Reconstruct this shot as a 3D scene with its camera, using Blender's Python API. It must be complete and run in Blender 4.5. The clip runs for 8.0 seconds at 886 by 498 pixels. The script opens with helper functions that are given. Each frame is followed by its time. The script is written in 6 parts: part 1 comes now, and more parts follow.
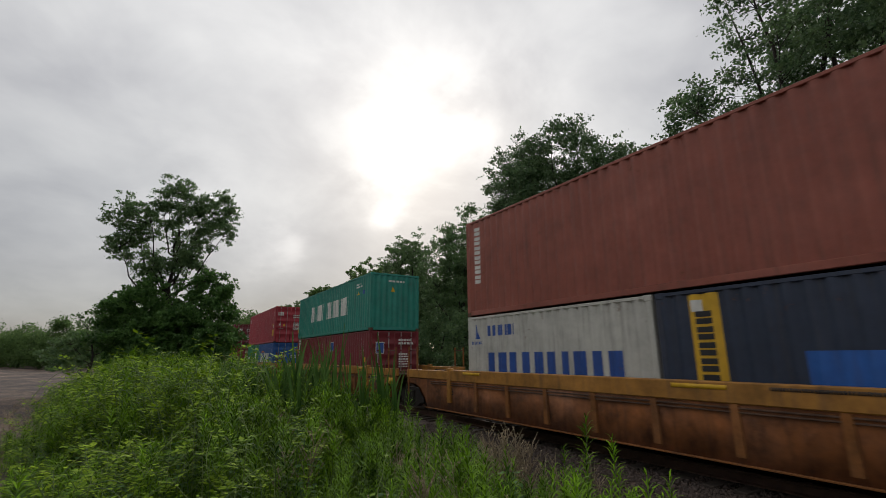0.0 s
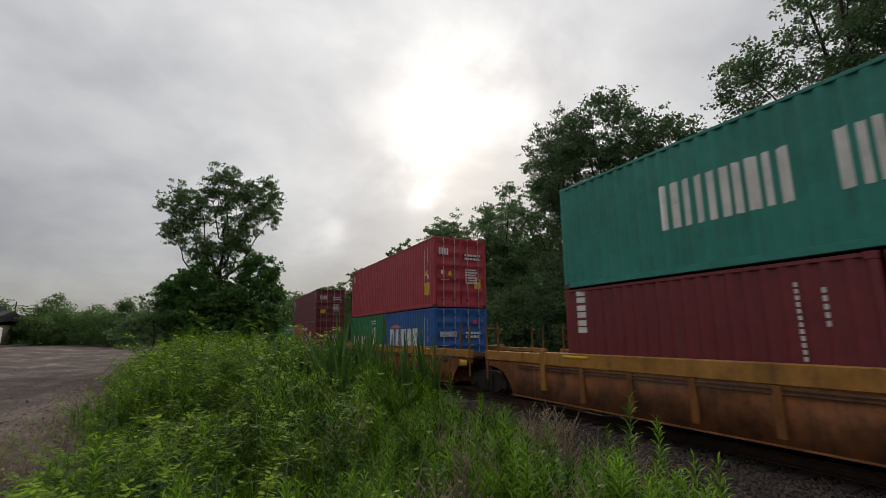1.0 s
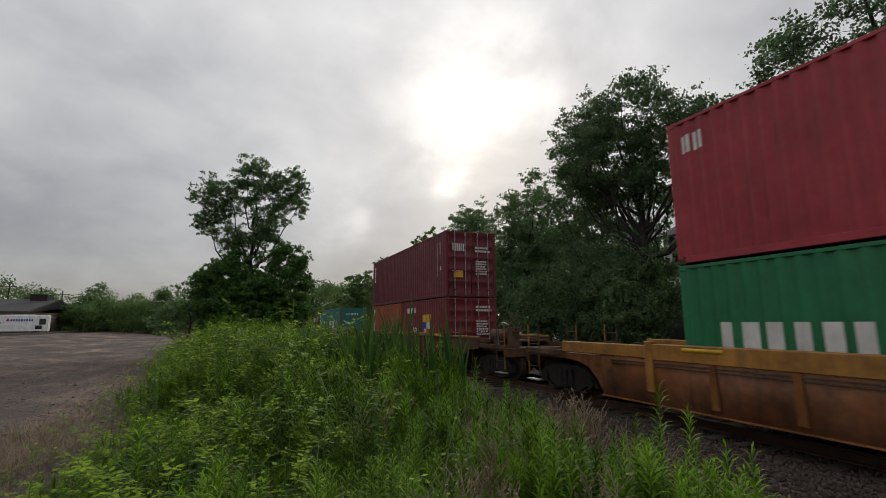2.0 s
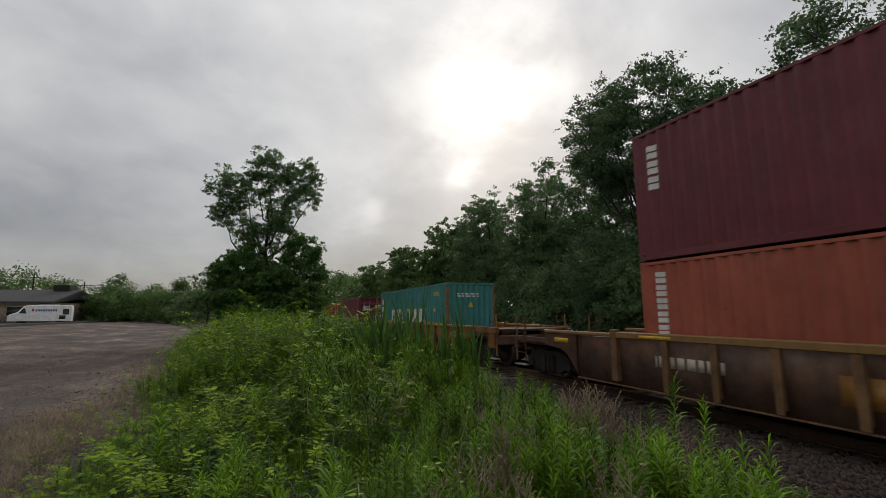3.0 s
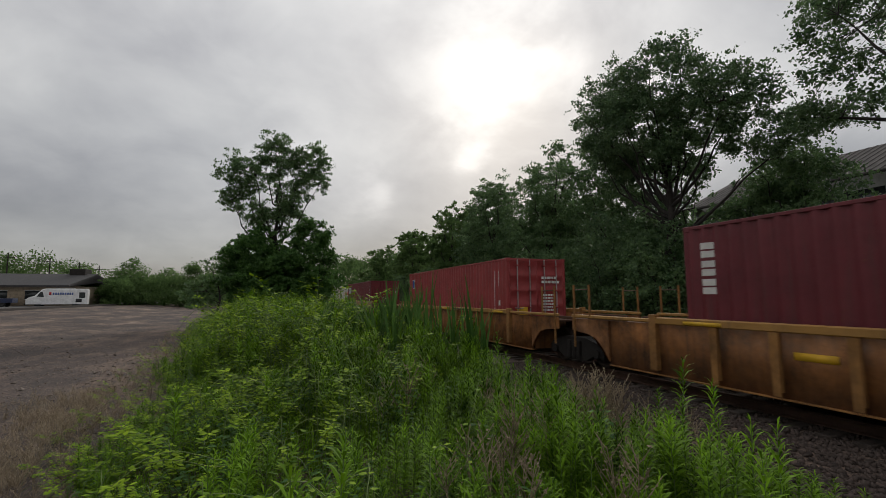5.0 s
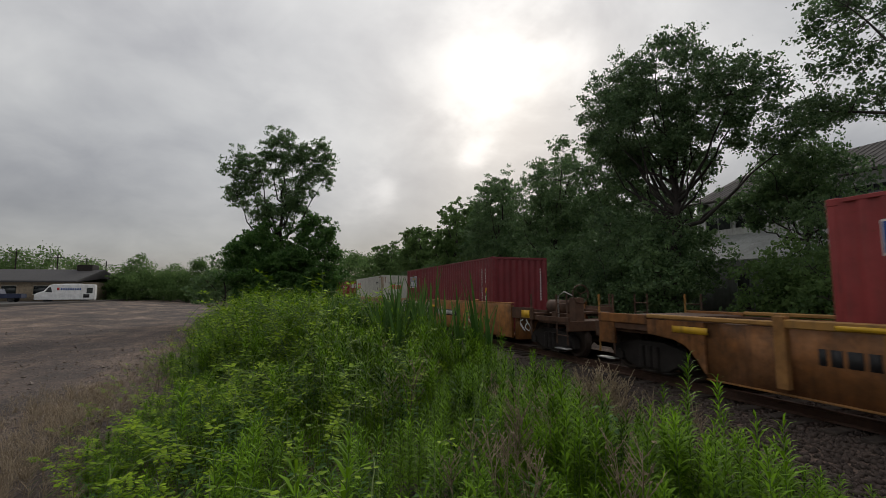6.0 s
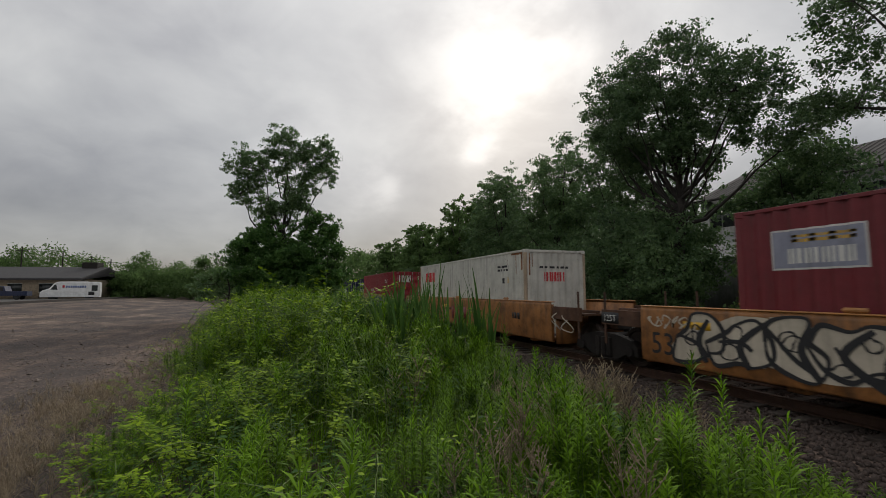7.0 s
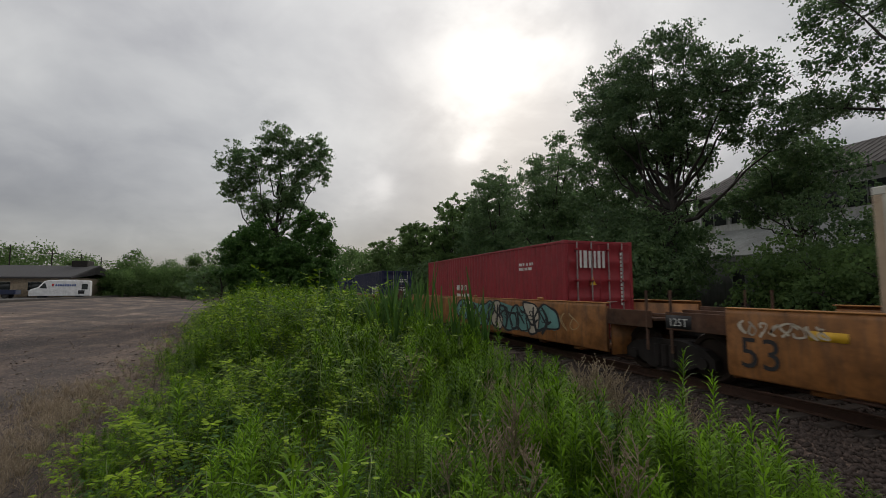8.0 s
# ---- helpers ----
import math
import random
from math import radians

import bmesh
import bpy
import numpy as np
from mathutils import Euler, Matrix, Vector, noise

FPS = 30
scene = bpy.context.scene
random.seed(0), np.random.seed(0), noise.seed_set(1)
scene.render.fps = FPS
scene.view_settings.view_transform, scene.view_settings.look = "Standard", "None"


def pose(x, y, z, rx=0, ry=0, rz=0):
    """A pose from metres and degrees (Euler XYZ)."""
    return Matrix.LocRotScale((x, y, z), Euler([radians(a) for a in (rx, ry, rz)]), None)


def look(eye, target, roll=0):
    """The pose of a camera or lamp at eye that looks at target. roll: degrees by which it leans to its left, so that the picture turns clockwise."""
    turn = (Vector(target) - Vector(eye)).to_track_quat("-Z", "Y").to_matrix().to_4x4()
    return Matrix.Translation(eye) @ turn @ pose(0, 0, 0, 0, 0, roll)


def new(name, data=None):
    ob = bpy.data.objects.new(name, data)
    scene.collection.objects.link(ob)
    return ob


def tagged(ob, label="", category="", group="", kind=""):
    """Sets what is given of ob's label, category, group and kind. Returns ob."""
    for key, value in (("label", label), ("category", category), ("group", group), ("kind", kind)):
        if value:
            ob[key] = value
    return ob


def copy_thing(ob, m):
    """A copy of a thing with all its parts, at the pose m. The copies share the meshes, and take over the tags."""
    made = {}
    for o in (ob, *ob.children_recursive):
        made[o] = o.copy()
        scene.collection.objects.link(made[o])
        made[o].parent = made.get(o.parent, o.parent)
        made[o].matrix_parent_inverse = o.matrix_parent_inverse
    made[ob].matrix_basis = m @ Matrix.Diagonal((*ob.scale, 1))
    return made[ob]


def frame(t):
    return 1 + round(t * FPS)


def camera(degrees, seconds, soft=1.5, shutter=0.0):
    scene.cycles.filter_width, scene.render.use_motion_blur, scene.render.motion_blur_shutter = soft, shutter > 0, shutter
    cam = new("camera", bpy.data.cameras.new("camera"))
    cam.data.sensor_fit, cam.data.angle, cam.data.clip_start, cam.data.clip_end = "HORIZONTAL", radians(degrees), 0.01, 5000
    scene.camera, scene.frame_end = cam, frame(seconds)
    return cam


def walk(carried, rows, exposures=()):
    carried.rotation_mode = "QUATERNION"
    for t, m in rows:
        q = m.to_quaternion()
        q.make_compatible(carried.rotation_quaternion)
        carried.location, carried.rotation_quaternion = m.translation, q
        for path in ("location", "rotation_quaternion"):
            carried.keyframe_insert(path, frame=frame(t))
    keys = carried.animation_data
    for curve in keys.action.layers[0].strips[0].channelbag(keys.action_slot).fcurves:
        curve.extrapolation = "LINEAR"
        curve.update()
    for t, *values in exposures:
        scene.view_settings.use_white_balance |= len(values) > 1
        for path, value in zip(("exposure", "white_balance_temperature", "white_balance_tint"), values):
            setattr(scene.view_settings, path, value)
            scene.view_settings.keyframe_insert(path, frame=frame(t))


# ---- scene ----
# x: across the railway, y: along it (away from the eye), z: up; the eye stands at x = y = 0
EYE = 2.0
cam = camera(88.6, 8.0, soft=0.75, shutter=0.07)
TURNS = [(0.0, -31.45, 13.16, 0.45), (0.5, -28.74, 11.82, 0.34), (1.0, -26.51, 10.75, 0.32), (1.5, -24.68, 9.94, 0.30),
         (3.0, -21.69, 8.05, 0.23), (3.5, -21.30, 7.48, 0.23), (4.0, -21.16, 6.86, 0.17), (4.5, -20.91, 6.40, 0.17),
         (6.0, -20.03, 5.49, 0.14), (6.5, -19.86, 5.30, 0.13), (7.0, -19.65, 5.17, 0.15), (7.5, -19.53, 5.07, 0.16),
         (8.0, -20.44, 4.98, 0.17)]
walk(cam, [(t, pose(0, 0, EYE, 90 + pitch, roll, yaw)) for t, yaw, pitch, roll in TURNS],
     exposures=[(0.0, 0.12), (1.5, 0.05), (4.0, 0.0), (8.0, 0.0)])

# ---- sky and sun: overcast, the sun behind thin cloud ----
SUN_AZ, SUN_EL = radians(29), radians(25)
SUN_DIR = Vector((math.sin(SUN_AZ) * math.cos(SUN_EL), math.cos(SUN_AZ) * math.cos(SUN_EL), math.sin(SUN_EL)))


def node(tree, kind, *links, operation="", use_clamp=False):
    """A node with its inputs, in order: a socket is linked, a value is set, None is left."""
    n = tree.nodes.new(kind)
    if operation:
        n.operation = operation
    if use_clamp:
        n.use_clamp = True
    for i, v in enumerate(links):
        if v is None:
            continue
        if isinstance(v, bpy.types.NodeSocket):
            tree.links.new(v, n.inputs[i])
        else:
            n.inputs[i].default_value = v
    return n


def calc(tree, op, a, b=0.0, c=0.0, clamp=False):
    return node(tree, "ShaderNodeMath", a, b, c, operation=op, use_clamp=clamp).outputs[0]


def noise_of(tree, vec, scale, detail=4.0, rough=0.55, distort=0.0):
    n = tree.nodes.new("ShaderNodeTexNoise")
    tree.links.new(vec, n.inputs["Vector"])
    n.inputs["Scale"].default_value, n.inputs["Detail"].default_value = scale, detail
    n.inputs["Roughness"].default_value, n.inputs["Distortion"].default_value = rough, distort
    return n.outputs["Fac"]


def ramp(tree, fac, *stops):
    n = tree.nodes.new("ShaderNodeValToRGB")
    tree.links.new(fac, n.inputs[0])
    while len(n.color_ramp.elements) < len(stops):
        n.color_ramp.elements.new(0.5)
    for e, (p, c) in zip(n.color_ramp.elements, stops):
        e.position, e.color = p, (*c, 1) if len(c) == 3 else c
    return n.outputs[0]


def grey(v):
    return (v, v, v)


def blend(tree, fac, a, b, mode="MIX"):
    n = tree.nodes.new("ShaderNodeMix")
    n.data_type, n.blend_type = "RGBA", mode
    for i, v in ((0, fac), (6, a), (7, b)):
        if isinstance(v, bpy.types.NodeSocket):
            tree.links.new(v, n.inputs[i])
        else:
            n.inputs[i].default_value = v if i == 0 else (*v, 1)
    return n.outputs[2]


def make_sky():
    world = bpy.data.worlds.new("overcast_sky")
    scene.world = world
    world.use_nodes = True
    t = world.node_tree
    back = t.nodes["Background"]
    direction = t.nodes.new("ShaderNodeTexCoord").outputs["Generated"]
    sep = node(t, "ShaderNodeSeparateXYZ", direction)
    up = calc(t, "MAXIMUM", sep.outputs[2], 0.0)
    deep = calc(t, "ADD", up, 0.42)
    flat = node(t, "ShaderNodeCombineXYZ", calc(t, "DIVIDE", sep.outputs[0], deep), calc(t, "DIVIDE", sep.outputs[1], deep), 0.0).outputs[0]
    big = noise_of(t, flat, 1.05, 4.0, 0.48, 0.15)
    small = noise_of(t, flat, 3.4, 5.0, 0.55, 0.25)
    near_sun = calc(t, "MAXIMUM", node(t, "ShaderNodeVectorMath", direction, tuple(SUN_DIR), operation="DOT_PRODUCT").outputs["Value"], 0.0)
    wide = calc(t, "POWER", near_sun, 9.0)
    cloud = calc(t, "ADD", calc(t, "MULTIPLY", big, 0.68), calc(t, "MULTIPLY", small, 0.32))
    body = ramp(t, cloud, (0.39, (0.305, 0.300, 0.306)), (0.50, (0.42, 0.415, 0.41)), (0.60, (0.53, 0.522, 0.507)))
    height = ramp(t, up, (0.0, (0.535, 0.52, 0.53)), (0.15, (0.63, 0.618, 0.625)), (0.30, grey(0.90)), (0.6, grey(1.25)), (1.0, grey(1.3)))
    body = blend(t, 1.0, body, height, "MULTIPLY")
    gaps = calc(t, "ADD", calc(t, "MULTIPLY", big, 0.35), calc(t, "MULTIPLY", small, 0.65))
    thin = ramp(t, gaps, (0.41, grey(0.0)), (0.48, grey(0.3)), (0.56, grey(1.0)))
    # thin places in the cloud round the sun: direction, narrowness, strength; their edges wander with the cloud
    wander = t.nodes.new("ShaderNodeTexNoise")
    t.links.new(flat, wander.inputs["Vector"])
    wander.inputs["Scale"].default_value, wander.inputs["Detail"].default_value = 5.0, 5.0
    shift = node(t, "ShaderNodeVectorMath", node(t, "ShaderNodeVectorMath", wander.outputs["Color"], (0.5, 0.5, 0.5), operation="SUBTRACT").outputs[0], (0.16, 0.16, 0.16), operation="MULTIPLY").outputs[0]
    bent = node(t, "ShaderNodeVectorMath", node(t, "ShaderNodeVectorMath", direction, shift, operation="ADD").outputs[0], operation="NORMALIZE").outputs[0]
    lit = calc(t, "MULTIPLY", wide, 0.05)
    for toward, narrow, strength, broken in (((0.472, 0.757, 0.452), 60.0, 0.2, 0.95), ((0.424, 0.813, 0.398), 260.0, 0.16, 0.9), ((0.283, 0.799, 0.531), 120.0, 0.06, 0.6), ((0.394, 0.868, 0.301), 2600.0, 0.6, 0.0), ((0.182, 0.960, 0.214), 900.0, 0.15, 0.0), ((0.070, 0.952, 0.299), 500.0, 0.05, 0.3)):
        spot = calc(t, "POWER", calc(t, "MAXIMUM", node(t, "ShaderNodeVectorMath", bent, toward, operation="DOT_PRODUCT").outputs["Value"], 0.0), narrow)
        spot = calc(t, "MULTIPLY", spot, calc(t, "ADD", calc(t, "MULTIPLY", thin, broken), 1.0 - broken))
        lit = calc(t, "MULTIPLY_ADD", spot, strength, lit)
    body = blend(t, 1.0, body, blend(t, lit, (0, 0, 0), (1.0, 0.955, 0.90)), "ADD")
    blue = t.nodes.new("ShaderNodeTexSky")
    blue.sky_type, blue.sun_disc, blue.sun_elevation, blue.sun_rotation = "NISHITA", False, SUN_EL, SUN_AZ
    body = blend(t, 0.012, body, blue.outputs[0], "ADD")
    t.links.new(body, back.inputs[0])
    back.inputs[1].default_value = 1.17


make_sky()
sun = new("sun", bpy.data.lights.new("sun", "SUN"))
sun.data.energy, sun.data.angle, sun.data.color = 1.2, radians(14), (1.0, 0.95, 0.88)
sun.matrix_world = look(SUN_DIR * 60, (0, 0, 0))


# ---- materials ----
def shader(name):
    m = bpy.data.materials.new(name)
    m.use_nodes = True
    return m, m.node_tree, m.node_tree.nodes["Principled BSDF"]


def own_space(t, shift=True):
    """Object coordinates in metres, shifted from thing to thing."""
    co = t.nodes.new("ShaderNodeTexCoord").outputs["Object"]
    if not shift:
        return co
    r = t.nodes.new("ShaderNodeObjectInfo").outputs["Random"]
    return node(t, "ShaderNodeVectorMath", co, node(t, "ShaderNodeCombineXYZ", calc(t, "MULTIPLY", r, 37.0), calc(t, "MULTIPLY", r, 91.0), calc(t, "MULTIPLY", r, 13.0)).outputs[0], operation="ADD").outputs[0]


def stretched(t, vec, sx, sy, sz):
    return node(t, "ShaderNodeVectorMath", vec, (sx, sy, sz), operation="MULTIPLY").outputs[0]


def add_bump(t, b, height, strength, distance=0.01):
    n = t.nodes.new("ShaderNodeBump")
    n.inputs["Strength"].default_value, n.inputs["Distance"].default_value = strength, distance
    t.links.new(height, n.inputs["Height"])
    t.links.new(n.outputs[0], b.inputs["Normal"])


def painted(name, color, rust=0.3, rough=0.46, fade=0.25, streak=0.35, grime=(0.06, 0.045, 0.035), grunge=0.3):
    """Weathered paint on steel: faded patches, vertical dirt runs, rust spots."""
    m, t, b = shader(name)
    co = own_space(t)
    pale = tuple(min(1, c * 1.25 + 0.035) for c in color)
    dark = tuple(c * 0.72 for c in color)
    col = ramp(t, noise_of(t, co, 0.55, 4), (0.3, dark), (0.5, color), (0.75, pale))
    col = blend(t, fade, color, col)
    run = noise_of(t, stretched(t, co, 5.0, 5.0, 0.35), 1.6, 5, 0.6)
    col = blend(t, calc(t, "MULTIPLY", ramp(t, run, (0.52, grey(0)), (0.75, grey(1))), streak), col, grime)
    col = blend(t, grunge, col, ramp(t, noise_of(t, co, 1.9, 9, 0.7), (0.36, grey(0.45)), (0.52, grey(1.0)), (0.68, grey(1.5))), "MULTIPLY")
    spots = noise_of(t, co, 6.5, 7, 0.68)
    patch = noise_of(t, co, 0.8, 3)
    mask = calc(t, "MULTIPLY", ramp(t, spots, (0.60, grey(0)), (0.67, grey(1))), ramp(t, patch, (0.62 - 0.3 * rust, grey(0)), (0.75, grey(1))))
    rusty = ramp(t, noise_of(t, co, 19, 4), (0.35, (0.07, 0.028, 0.014)), (0.7, (0.19, 0.075, 0.03)))
    col = blend(t, mask, col, rusty)
    t.links.new(col, b.inputs["Base Color"])
    t.links.new(ramp(t, spots, (0.3, grey(rough - 0.1)), (0.7, grey(min(1, rough + 0.2)))), b.inputs["Roughness"])
    b.inputs["Specular IOR Level"].default_value = 0.4
    add_bump(t, b, noise_of(t, co, 55, 4), 0.12, 0.004)
    return m


def plain(name, color, rough=0.6, metal=0.0, var=0.25, scale=4.0, bump=0.15, bscale=60.0):
    m, t, b = shader(name)
    co = own_space(t)
    low, high = tuple(c * (1 - var) for c in color), tuple(min(1, c * (1 + var)) for c in color)
    col = ramp(t, noise_of(t, co, scale, 6, 0.62), (0.32, low), (0.68, high))
    t.links.new(col, b.inputs["Base Color"])
    b.inputs["Roughness"].default_value, b.inputs["Metallic"].default_value = rough, metal
    add_bump(t, b, noise_of(t, co, bscale, 4), bump, 0.01)
    return m


def leafy(name, low, high, gloss=0.6, through_light=0.45, sheen=0.12):
    """Leaves: each blade its own shade, light passes in part."""
    m, t, b = shader(name)
    r = t.nodes.new("ShaderNodeNewGeometry").outputs["Random Per Island"]
    co = own_space(t)
    plant = calc(t, "ADD", calc(t, "MULTIPLY", noise_of(t, co, 0.8, 2), 0.5), calc(t, "MULTIPLY", noise_of(t, co, 3.1, 2), 0.5))
    mix = calc(t, "ADD", calc(t, "MULTIPLY", r, 0.45), calc(t, "MULTIPLY", ramp(t, plant, (0.36, grey(0.0)), (0.64, grey(1.0))), 0.55))
    col = ramp(t, mix, (0.15, low), (0.85, high))
    t.links.new(col, b.inputs["Base Color"])
    b.inputs["Roughness"].default_value = gloss
    b.inputs["Specular IOR Level"].default_value = sheen
    tr = node(t, "ShaderNodeBsdfTranslucent", col)
    mixer = node(t, "ShaderNodeMixShader", through_light, b.outputs[0], tr.outputs[0])
    t.links.new(mixer.outputs[0], t.nodes["Material Output"].inputs[0])
    return m


def make_ground_mat():
    m, t, b = shader("gravel_dirt")
    co = own_space(t, False)
    stones = t.nodes.new("ShaderNodeTexVoronoi")
    stones.inputs["Scale"].default_value = 22
    t.links.new(co, stones.inputs["Vector"])
    pale = noise_of(t, stretched(t, co, 0.42, 0.20, 0.2), 1.0, 9, 0.72)
    soil = ramp(t, pale, (0.36, (0.034, 0.026, 0.023)), (0.47, (0.066, 0.047, 0.040)), (0.56, (0.125, 0.086, 0.066)), (0.66, (0.24, 0.175, 0.135)))
    fine = noise_of(t, co, 9, 8, 0.72)
    col = blend(t, 0.75, soil, ramp(t, fine, (0.36, grey(0.25)), (0.66, grey(1.7))), "MULTIPLY")
    speck = ramp(t, node(t, "ShaderNodeSeparateColor", stones.outputs["Color"]).outputs[0], (0.0, grey(0.55)), (1.0, grey(1.5)))
    col = blend(t, 0.6, col, speck, "MULTIPLY")
    t.links.new(col, b.inputs["Base Color"])
    b.inputs["Roughness"].default_value = 0.95
    add_bump(t, b, blend(t, 0.5, fine, stones.outputs["Distance"]), 0.7, 0.04)
    return m


GROUND = make_ground_mat()
WHITE = painted("white_marking", (0.62, 0.61, 0.58), rust=0.05, streak=0.15)
BLACK = plain("black_marking", (0.018, 0.018, 0.02), 0.7)
YELLOW = painted("yellow_marking", (0.62, 0.36, 0.02), rust=0.1)
ORANGE = painted("orange_marking", (0.6, 0.17, 0.03), rust=0.0)
RED = painted("red_marking", (0.55, 0.03, 0.04), rust=0.0)
BLUE = painted("blue_marking", (0.02, 0.07, 0.28), rust=0.0)
TEAL_TAG = painted("teal_spray", (0.12, 0.27, 0.25), rust=0.0, fade=0.9)
CREAM_TAG = painted("cream_spray", (0.50, 0.44, 0.35), rust=0.0, fade=0.5)
TAN_TAG = painted("tan_spray", (0.42, 0.3, 0.15), rust=0.0)
STEEL = plain("galvanised_rod", (0.34, 0.33, 0.32), 0.5, 0.6)
RUSTY = plain("rusted_steel", (0.085, 0.045, 0.028), 0.85, 0.1, 0.5, 3.0)
IRON = plain("dark_cast_iron", (0.018, 0.014, 0.012), 0.85, 0.1, 0.4)
TREAD = plain("rusty_wheel_steel", (0.045, 0.03, 0.023), 0.75, 0.3)
RUST_RUN = plain("rust_run", (0.2, 0.085, 0.035), 0.9, 0, 0.5, 8.0)
RUBBER = plain("black_rubber", (0.02, 0.02, 0.02), 0.8)
BARK = plain("tree_bark", (0.032, 0.027, 0.023), 0.95, 0, 0.5, 2.5, 0.6, 18)
STONE = plain("ballast_stone", (0.06, 0.043, 0.036), 0.92, 0, 0.55, 7.0, 0.4)
TIE_WOOD = plain("creosoted_wood", (0.045, 0.033, 0.026), 0.9, 0, 0.4, 5.0, 0.4)
RAIL_STEEL = plain("rail_steel", (0.07, 0.036, 0.024), 0.75, 0.2, 0.3)
CONCRETE = plain("old_concrete", (0.2, 0.19, 0.18), 0.9, 0, 0.25, 2.0)
LEAF_OAK = leafy("oak_leaves", (0.05, 0.10, 0.045), (0.14, 0.22, 0.09), 0.5, 0.5, 0.4)
LEAF_TREE = leafy("tree_leaves", (0.062, 0.122, 0.052), (0.165, 0.26, 0.10), 0.5, 0.5, 0.4)
LEAF_VINE = leafy("vine_leaves", (0.04, 0.10, 0.026), (0.11, 0.22, 0.05), 0.55, 0.5, 0.3)
LEAF_FAR = leafy("far_leaves", (0.075, 0.13, 0.05), (0.15, 0.24, 0.075), 0.7, 0.55)
LEAF_WEED = leafy("goldenrod_leaves", (0.018, 0.052, 0.003), (0.21, 0.39, 0.018), 0.7, 0.2, 0.1)
LEAF_YOUNG = leafy("creeper_leaves", (0.06, 0.14, 0.006), (0.33, 0.48, 0.025), 0.7, 0.3)
LEAF_REED = leafy("cattail_leaves", (0.035, 0.085, 0.018), (0.10, 0.19, 0.045), 0.6, 0.3)
LEAF_DRY = leafy("dry_stalks", (0.17, 0.13, 0.085), (0.42, 0.34, 0.24), 0.8, 0.15)
LEAF_DOCK = leafy("dock_leaves", (0.035, 0.08, 0.022), (0.10, 0.19, 0.06), 0.75, 0.2, 0.08)
STEM_PALE = plain("pale_vine_stem", (0.16, 0.22, 0.06), 0.7)
STEM = plain("weed_stem", (0.10, 0.16, 0.045), 0.7)


